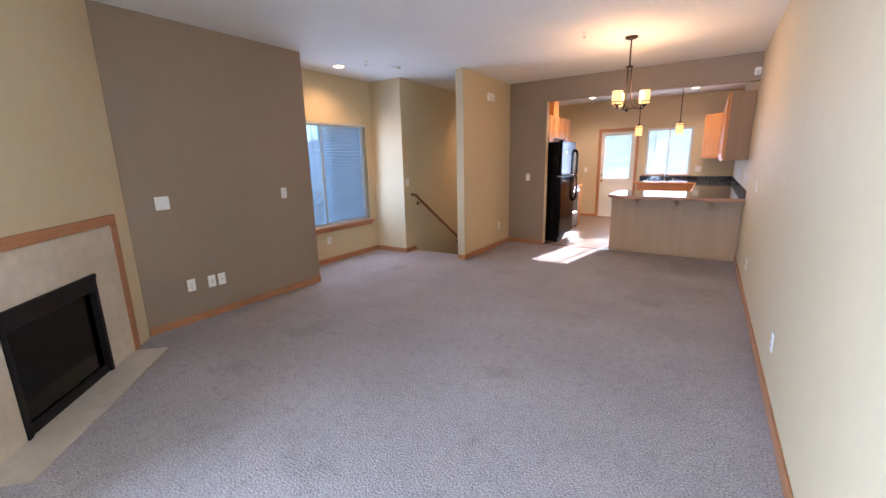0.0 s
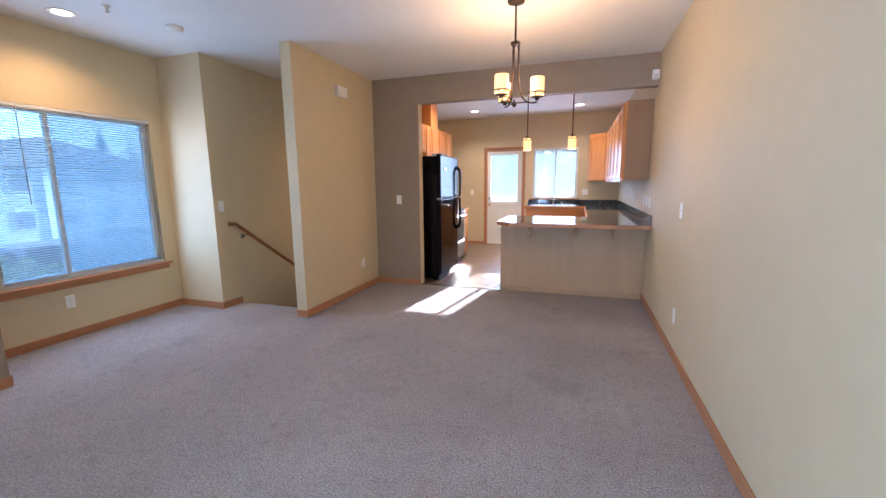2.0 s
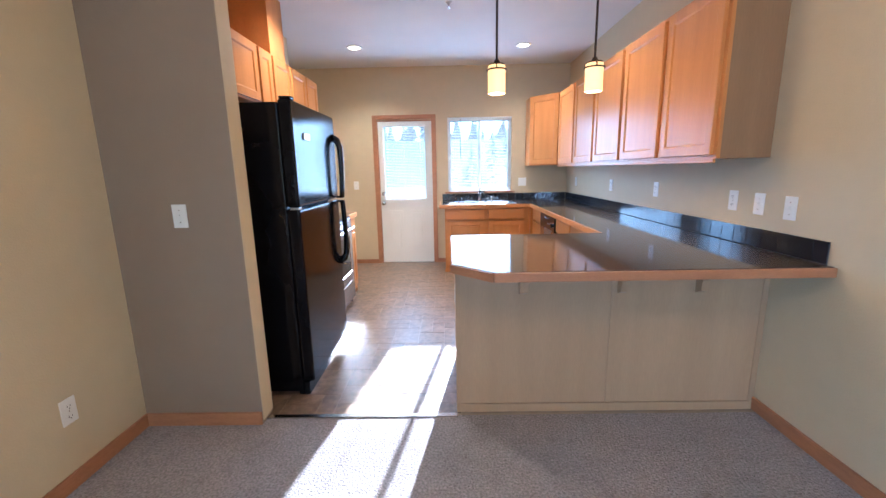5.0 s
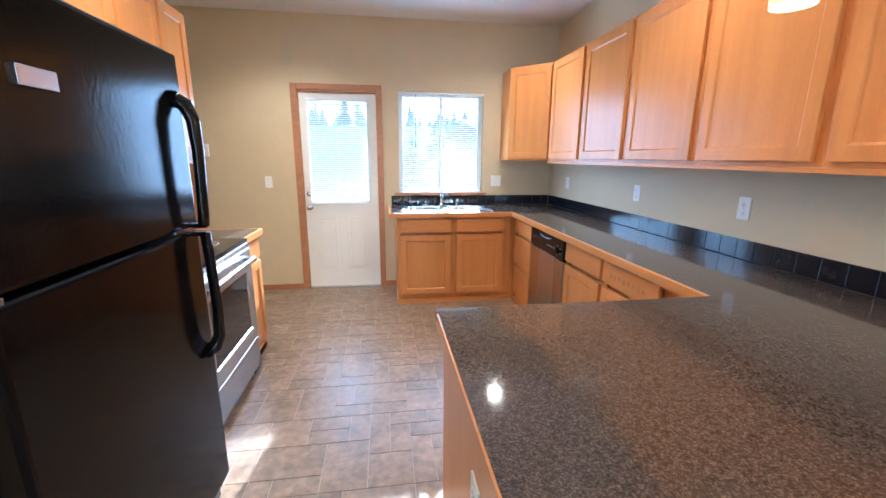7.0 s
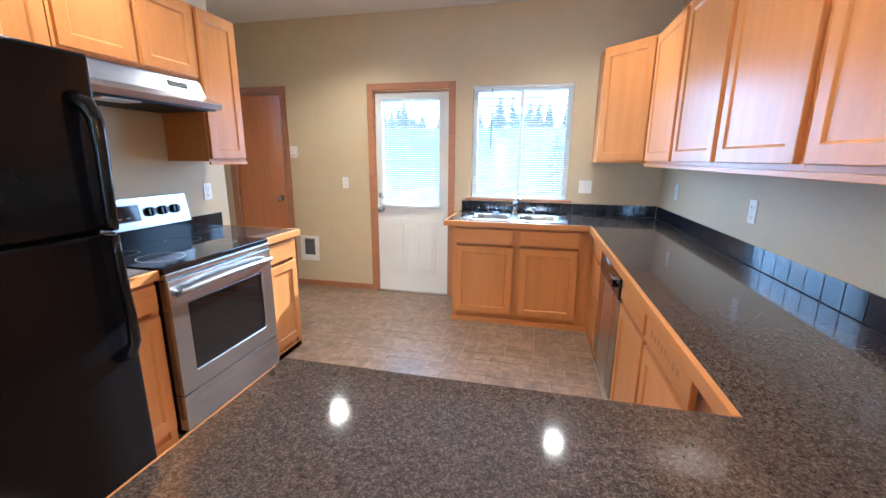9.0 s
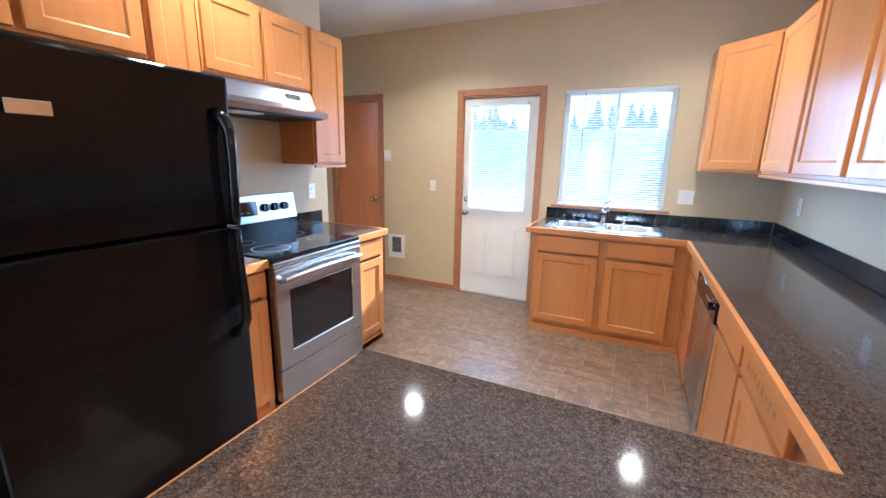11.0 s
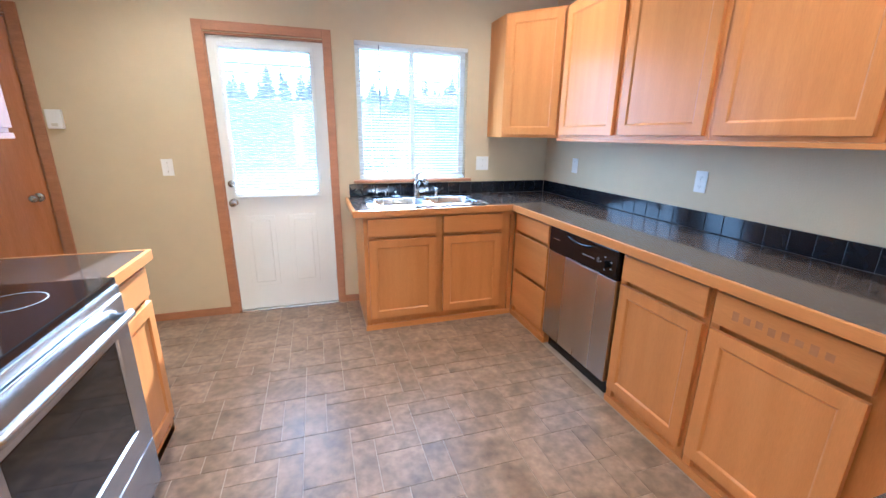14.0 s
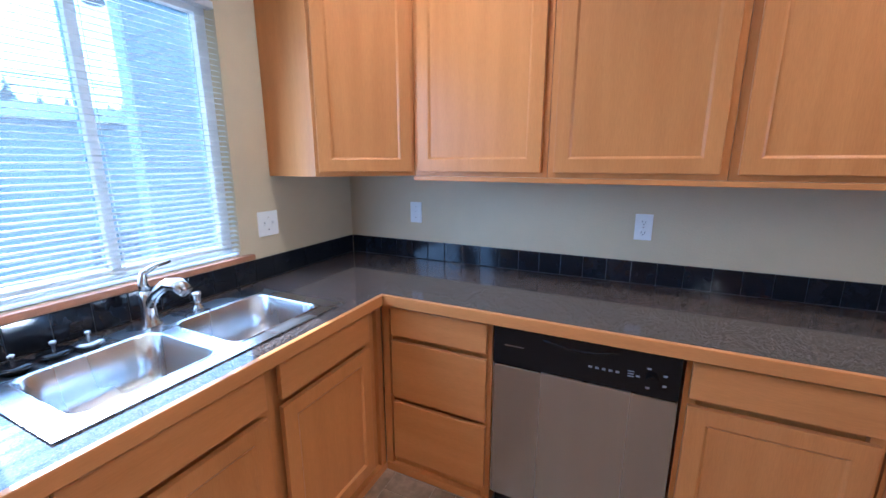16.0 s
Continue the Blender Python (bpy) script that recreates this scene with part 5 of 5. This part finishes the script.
ROOF = mat("grey_shingles", (0.17, 0.17, 0.175), (0.22, 0.22, 0.225), rough=0.9, scale=6)
LEAF = mat("conifer_needles", (0.085, 0.105, 0.075), (0.12, 0.14, 0.10), rough=0.8, scale=2, per_object=0.2)
FAR_GLASS = mat("grey_blue_far_glass", (0.16, 0.19, 0.22), rough=0.1)
_n, _l = LEAF.node_tree.nodes, LEAF.node_tree.links
_tr, _mx = _n.new("ShaderNodeBsdfTranslucent"), _n.new("ShaderNodeMixShader")
_tr.inputs["Color"].default_value = (0.30, 0.36, 0.30, 1)
_mx.inputs[0].default_value = 0.55
_l.new(_n["Principled BSDF"].outputs[0], _mx.inputs[1])
_l.new(_tr.outputs[0], _mx.inputs[2])
_l.new(_mx.outputs[0], _n["Material Output"].inputs["Surface"])
BARK = mat("bark", (0.09, 0.065, 0.045), rough=0.9)
setting("ground", boxes((-600, -600, GZ - 1, 600, 600, GZ)), GRASS, "dry grass ground reaching the horizon", "ground")
setting("road", boxes((-34, -60, GZ, -13, 90, GZ + 0.03)), ASPHALT, "asphalt parking street before the houses", "road")


def house(x0, y0, x1, y1, h, face, label, rise=2.2):
    hs = thing("house", ((x0 + x1) / 2, (y0 + y1) / 2, GZ), label, "house", "houses outside")
    part("wall", boxes((x0, y0, GZ, x1, y1, GZ + h)), STUCCO, hs)
    bm = bmesh.new()
    o = 0.5
    ym = (y0 + y1) / 2
    a = [bm.verts.new(p) for p in ((x0 - o, y0 - o, GZ + h), (x1 + o, y0 - o, GZ + h), (x1 + o, y1 + o, GZ + h), (x0 - o, y1 + o, GZ + h))]
    r = [bm.verts.new(p) for p in ((x0 - o, ym, GZ + h + rise), (x1 + o, ym, GZ + h + rise))]
    for f in ((a[0], a[1], r[1], r[0]), (a[2], a[3], r[0], r[1]), (a[1], a[2], r[1]), (a[3], a[0], r[0]), a[::-1]):
        bm.faces.new(f)
    part("roof", bm, ROOF, hs)
    if face == "x":
        y = y0 + 1.0
        while y < y1 - 1.6:
            for z in (GZ + 0.9, GZ + 3.6):
                if z + 1.5 < GZ + h:
                    wn_ = part("window", boxes((x1 - 0.02, y, z, x1 + 0.05, y + 1.3, z + 1.4)), FRAME_WHITE, hs)
                    part("pane", boxes((x1 + 0.05, y + 0.08, z + 0.08, x1 + 0.06, y + 1.22, z + 1.32)), FAR_GLASS, wn_)
            y += 2.9
        for y in (y0, (y0 + y1) / 2 - 0.2, y1 - 0.4):
            part("corner_board", boxes((x1, y, GZ, x1 + 0.12, y + 0.4, GZ + h)), FRAME_WHITE, hs)
    else:
        x = x0 + 1.0
        while x < x1 - 1.6:
            for z in (GZ + 0.9, GZ + 3.6):
                if z + 1.5 < GZ + h:
                    wn_ = part("window", boxes((x, y0 - 0.05, z, x + 1.3, y0 + 0.02, z + 1.4)), FRAME_WHITE, hs)
                    part("pane", boxes((x + 0.08, y0 - 0.06, z + 0.08, x + 1.22, y0 - 0.05, z + 1.32)), FAR_GLASS, wn_)
            x += 2.9
    return hs


house(-52, 12, -38, 30, 5.4, "x", "two-storey grey-blue house with white trim across the street")
house(-52, 34, -38, 52, 5.4, "x", "two-storey grey-blue house with white trim across the street")
house(-52, -8, -38, 8, 5.4, "x", "two-storey grey-blue house with white trim across the street")
house(2.7, 22, 16, 30, 5.0, "y", "low grey-blue neighbouring house seen through the kitchen window", 0.8)
setting("back_lot", boxes((-40, 13.5, GZ, 40, 34, GZ + 0.03)), mat("grey_concrete", (0.11, 0.115, 0.125), (0.15, 0.155, 0.165), rough=0.85, scale=1.2, fine=40, fine_amount=0.08), "grey concrete lot behind the building", "pavement")


def car(x, y, turn, paint, label):
    c = thing("car", (x, y, GZ + 0.03), label, "car", "parked cars")
    M = Matrix.Translation((x, y, GZ + 0.03)) @ pose(0, 0, 0, 0, 0, turn)

    def p(nm, bm, material, lab="", smooth=False):
        bmesh.ops.transform(bm, matrix=M, verts=bm.verts)
        return part(nm, bm, material, c, lab, smooth)

    def hull(outline, half, taper):
        bm = bmesh.new()
        lo = [bm.verts.new((a, -half * (taper if b > 0.9 else 1), b)) for a, b in outline]
        hi = [bm.verts.new((a, half * (taper if b > 0.9 else 1), b)) for a, b in outline]
        bm.faces.new(lo)
        bm.faces.new(hi[::-1])
        for i in range(len(lo)):
            j = (i + 1) % len(lo)
            bm.faces.new((lo[j], lo[i], hi[i], hi[j]))
        bmesh.ops.recalc_face_normals(bm, faces=bm.faces)
        bmesh.ops.bevel(bm, geom=bm.edges[:], offset=0.05, segments=2, affect="EDGES")
        return bm

    p("body", hull([(-2.2, 0.3), (-2.25, 0.75), (-1.7, 0.88), (1.2, 0.88), (2.1, 0.74), (2.2, 0.3)], 0.9, 1), paint)
    p("cabin", hull([(-1.6, 0.85), (-1.1, 1.42), (0.35, 1.44), (1.15, 0.85)], 0.82, 0.82), BLACK_GLASS)
    p("roof", hull([(-1.1, 1.40), (-1.0, 1.47), (0.25, 1.48), (0.4, 1.40)], 0.68, 1), paint)
    for wx in (-1.4, 1.4):
        for wy in (-0.85, 0.85):
            bm = bmesh.new()
            rod(bm, (wx, wy - 0.1, 0.32), (wx, wy + 0.1, 0.32), 0.32, seg=18)
            p("wheel", bm, BLACK_PLASTIC)
    return c


WHITE_CAR = mat("white_car_paint", (0.75, 0.75, 0.75), rough=0.25, coat=0.5)
GREY_CAR = mat("grey_car_paint", (0.20, 0.21, 0.23), rough=0.25, coat=0.5)
car(-27.5, 19.5, 80, WHITE_CAR, "white parked saloon car on the street")
car(-29.0, 12.5, 85, GREY_CAR, "grey parked saloon car on the street")
car(-31.0, 27.0, 85, GREY_CAR, "grey parked saloon car on the street")


def slope_z(y):
    """Height of the ground behind the building, which climbs to a wooded ridge."""
    f = min(max((y - 45) / 100, 0), 1)
    return GZ + 13.5 * f * f * (3 - 2 * f)


bm = bmesh.new()
rows = [[bm.verts.new((-220 + 40 * i, 40 + 10 * j, slope_z(40 + 10 * j) + (0.02 if j else -0.1))) for i in range(12)] for j in range(24)]
for a, b in zip(rows, rows[1:]):
    for i in range(11):
        bm.faces.new((a[i], a[i + 1], b[i + 1], b[i]))
MEADOW = mat("pale_green_meadow", (0.16, 0.24, 0.12), (0.24, 0.30, 0.16), rough=0.95, scale=0.12, detail=8, fine=1.5, fine_amount=0.25)
setting("ground_hillside", bm, MEADOW, "pale green meadow slope climbing to the trees", "ground", smooth=True)


def conifer(x, y, h, r, seed):
    rng = random.Random(seed)
    GZ = slope_z(y)
    t = thing("conifer", (x, y, GZ), "tall dark green conifer behind the houses", "tree", "conifers")
    bm = bmesh.new()
    rod(bm, (x, y, GZ), (x, y, GZ + h * 0.95), 0.25, 0.03, 8)
    part("trunk", bm, BARK, t)
    bm = bmesh.new()
    for i in range(240):
        f = rng.random() ** 0.8
        z = GZ + h * (0.12 + 0.88 * f)
        rr = r * (1 - f) * rng.uniform(0.7, 1.15) + 0.1
        a = rng.uniform(0, 2 * math.pi)
        d = Vector((math.cos(a), math.sin(a), rng.uniform(-0.5, -0.15)))
        side = Vector((-math.sin(a), math.cos(a), 0)) * rr * rng.uniform(0.18, 0.3)
        b0 = Vector((x, y, z))
        tip = b0 + d * rr
        mid = b0 + d * rr * 0.5
        up = Vector((0, 0, rr * 0.1))
        v = [bm.verts.new(q) for q in (b0 + up, mid + side - up, tip, mid - side - up)]
        bm.faces.new((v[0], v[1], v[2]))
        bm.faces.new((v[0], v[2], v[3]))
    part("crown", bm, LEAF, t)


rng = random.Random(4)
for i in range(96):
    conifer(-96 + i * 2.0 + rng.uniform(-2.5, 2.5), rng.uniform(142, 185), rng.uniform(5, 11), rng.uniform(2.2, 3.8), i)
for i in range(16):
    conifer(rng.uniform(-75, -62), -20 + i * 6 + rng.uniform(-1.5, 1.5), rng.uniform(9, 13), rng.uniform(2.5, 3.6), 100 + i)

for i, (x, y, h) in enumerate(((0.6, 35.5, 5.9), (2.0, 34.0, 6.6), (3.2, 36.0, 7.0), (4.6, 35.0, 6.4))):
    conifer(x, y, h, 2.2, 300 + i)

# shrub below the living-room window
SHRUB_LEAF = mat("yellow_green_leaves", (0.14, 0.17, 0.045), (0.24, 0.25, 0.08), rough=0.7, scale=3)
rng = random.Random(21)
shrub = thing("shrub", (-9.6, 5.9, GZ), "bushy yellow-green shrub outside the living-room window", "shrub")
bm = bmesh.new()
for k in range(7):
    a = 0.9 * k
    tube(bm, [(-9.6, 5.9, GZ), (-9.6 + 0.25 * math.cos(a), 5.9 + 0.25 * math.sin(a), GZ + 0.9), (-9.6 + 0.7 * math.cos(a), 5.9 + 0.7 * math.sin(a), GZ + 2.0)], [0.04, 0.03, 0.012], seg=6)
part("stems", bm, BARK, shrub)
bm = bmesh.new()
for k in range(1500):
    d = Vector((rng.gauss(0, 1), rng.gauss(0, 1), rng.gauss(0, 1))).normalized() * rng.uniform(0.55, 1.0) ** 0.5
    c = Vector((-9.6 + 1.25 * d.x, 5.9 + 1.25 * d.y, GZ + 1.5 + 1.25 * d.z * rng.uniform(0.85, 1.1)))
    u = Vector((rng.uniform(-1, 1), rng.uniform(-1, 1), rng.uniform(-1, 1))).normalized()
    v = u.orthogonal().normalized()
    L = rng.uniform(0.07, 0.13)
    q = [bm.verts.new(c + p) for p in (u * L, v * L * 0.45, -u * L, -v * L * 0.45)]
    bm.faces.new(q)
leaves = part("leaves", bm, SHRUB_LEAF, shrub)
leaves["kind"] = "stuff"

# side wing of the building beyond the kitchen window
wing = thing("building_wing", (0.5, 12.2, GZ), "projecting wing of the building with grey-blue lap siding", "building")
WX = 0.32
part("wall", boxes((WX, YF + 0.17, GZ, 1.6, 12.6, 3.2)), SIDING, wing)
bm = bmesh.new()
for k in range(28):
    box(bm, WX - 0.012, YF + 0.18, -0.4 + k * 0.13, WX - 0.001, 12.5, -0.4 + k * 0.13 + 0.118)
lap = part("siding_boards", bm, SIDING, wing)
lap["kind"] = "stuff"
part("corner_board", boxes((WX - 0.03, 12.5, GZ, WX + 0.1, 12.62, 3.2)), FRAME_WHITE, wing)
wl_ = thing("wall_lantern", (WX - 0.03, 12.56, 2.58), "dark outdoor wall lantern on the corner board", "wall lamp")
bm = bmesh.new()
rod(bm, (WX - 0.03, 12.56, 2.65), (WX - 0.06, 12.56, 2.65), 0.05, seg=16)
tube(bm, [(WX - 0.05, 12.56, 2.65), (WX - 0.10, 12.56, 2.69), (WX - 0.14, 12.56, 2.64)], 0.012, seg=8)
lathe(bm, [(0.001, 0.06), (0.03, 0.05), (0.035, 0.0), (0.06, -0.04), (0.065, -0.06), (0.05, -0.07), (0.001, -0.072)], (WX - 0.14, 12.56, 2.58), 20)
part("arm_and_hood", bm, BRONZE, wl_)
deck = setting("deck", boxes((-3.5, YF + 0.17, -0.25, WX, 12.6, -0.06)), mat("grey_deck_boards", (0.34, 0.32, 0.30), (0.42, 0.40, 0.38), rough=0.8, scale=4, stretch=(8, 1, 1)), "grey weathered deck outside the kitchen door", "deck")
bm = bmesh.new()
for z in (4.6, 5.0):
    tube(bm, [(-60 + k * 12, 30, z - 0.4 * math.sin(math.pi * k / 10)) for k in range(11)], 0.03, seg=5)
tagged(part("power_lines", bm, BLACK_PLASTIC), "black overhead power lines behind the building", "cable", kind="stuff")
for x in (-60.0, 60.0):
    pole = thing("utility_pole", (x, 30, GZ), "wooden utility pole carrying the lines", "utility pole")
    bm = bmesh.new()
    rod(bm, (x, 30, GZ), (x, 30, 5.6), 0.16, 0.11, 10)
    box(bm, x - 0.06, 29.2, 4.95, x + 0.06, 30.8, 5.1)
    part("pole", bm, BARK, pole)

# ---- backsplash tiles ----
random.seed(7)


def splash(M, length, tile=0.1065, h=0.106, label="row of black glazed tiles with grey joints behind the worktop"):
    s_ = tagged(new("backsplash"), label, "backsplash", kind="structure")
    s_.matrix_basis = M @ Matrix.Translation((0, 0, COUNTER))
    bm = boxes((0, -0.004, COUNTER + 0.0005, length, -0.0005, COUNTER + h))
    bmesh.ops.transform(bm, matrix=M, verts=bm.verts)
    part("grout", bm, GROUT, s_)
    proto = None
    n = int(length / tile)
    xs = [k * tile for k in range(n)] + ([n * tile] if length - n * tile > 0.02 else [])
    for x in xs:
        w = min(tile, length - x) - 0.003
        key = abs(w - (tile - 0.003)) < 1e-5
        if not key or proto is None:
            bm = boxes((0, -0.009, 0.002, w, -0.003, h - 0.001), bevel=0.0015)
            me = mesh_of("tile", bm, BLACK_TILE)
            if key:
                proto = me
        else:
            me = proto
        t_ = new("tile", me)
        t_.parent = s_
        t_.matrix_basis = Matrix.Translation((x + 0.0015, 0, 0.001)) @ pose(0, 0, 0, random.uniform(-0.5, 0.5), 0, random.uniform(-0.4, 0.4))
    return s_


splash(facing((XR, YF - 0.009, 0), 0, -1), YF - 0.009 - 6.60)
splash(facing((-1.31, YF, 0), 1, 0), XR - 0.01 + 1.31)
splash(facing((XL, 8.98, 0), 0, 1), 0.365)

# ---- vinyl floor pattern ----
TILE = mat("slate_look_vinyl", (0.148, 0.094, 0.054), (0.285, 0.192, 0.124), rough=0.36, scale=7, detail=10, per_object=0.06, fine=24, fine_amount=0.26, bump=0.0010, bump_scale=22, rough_var=0.06)
kfloor = bpy.data.objects["floor_kitchen_bed"]
U = 0.106
cells = set()
nx, ny = 38, 37
OX, OY = -4.14, 6.878
for i in range(nx):
    for j in range(ny):
        x, y = OX + i * U, OY + j * U
        if x + U < -2.99 and y < 9.40:
            continue
        if x > -0.10 or (x > -1.19 and y + U < 7.55) or (x > -1.28 and y > 10.12):
            continue
        cells.add((i, j))
meshes = {}


def tile_mesh(w, h):
    if (w, h) not in meshes:
        bm = boxes((0.0014, 0.0014, -0.006, w * U - 0.0014, h * U - 0.0014, 0.0), bevel=0.0007)
        meshes[(w, h)] = mesh_of("tile", bm, TILE)
    return meshes[(w, h)]


for i in range(nx):
    for j in range(ny):
        if (i, j) not in cells:
            continue
        for w, h in random.sample([(2, 2), (1, 2), (2, 1), (2, 2), (2, 3), (3, 2), (1, 3)], 7) + [(1, 1)]:
            need = {(i + a, j + b) for a in range(w) for b in range(h)}
            if need <= cells:
                cells -= need
                t_ = new("tile", tile_mesh(w, h))
                t_.parent = kfloor
                t_.matrix_basis = Matrix.Translation((OX + i * U, OY + j * U, 0.0))
                break
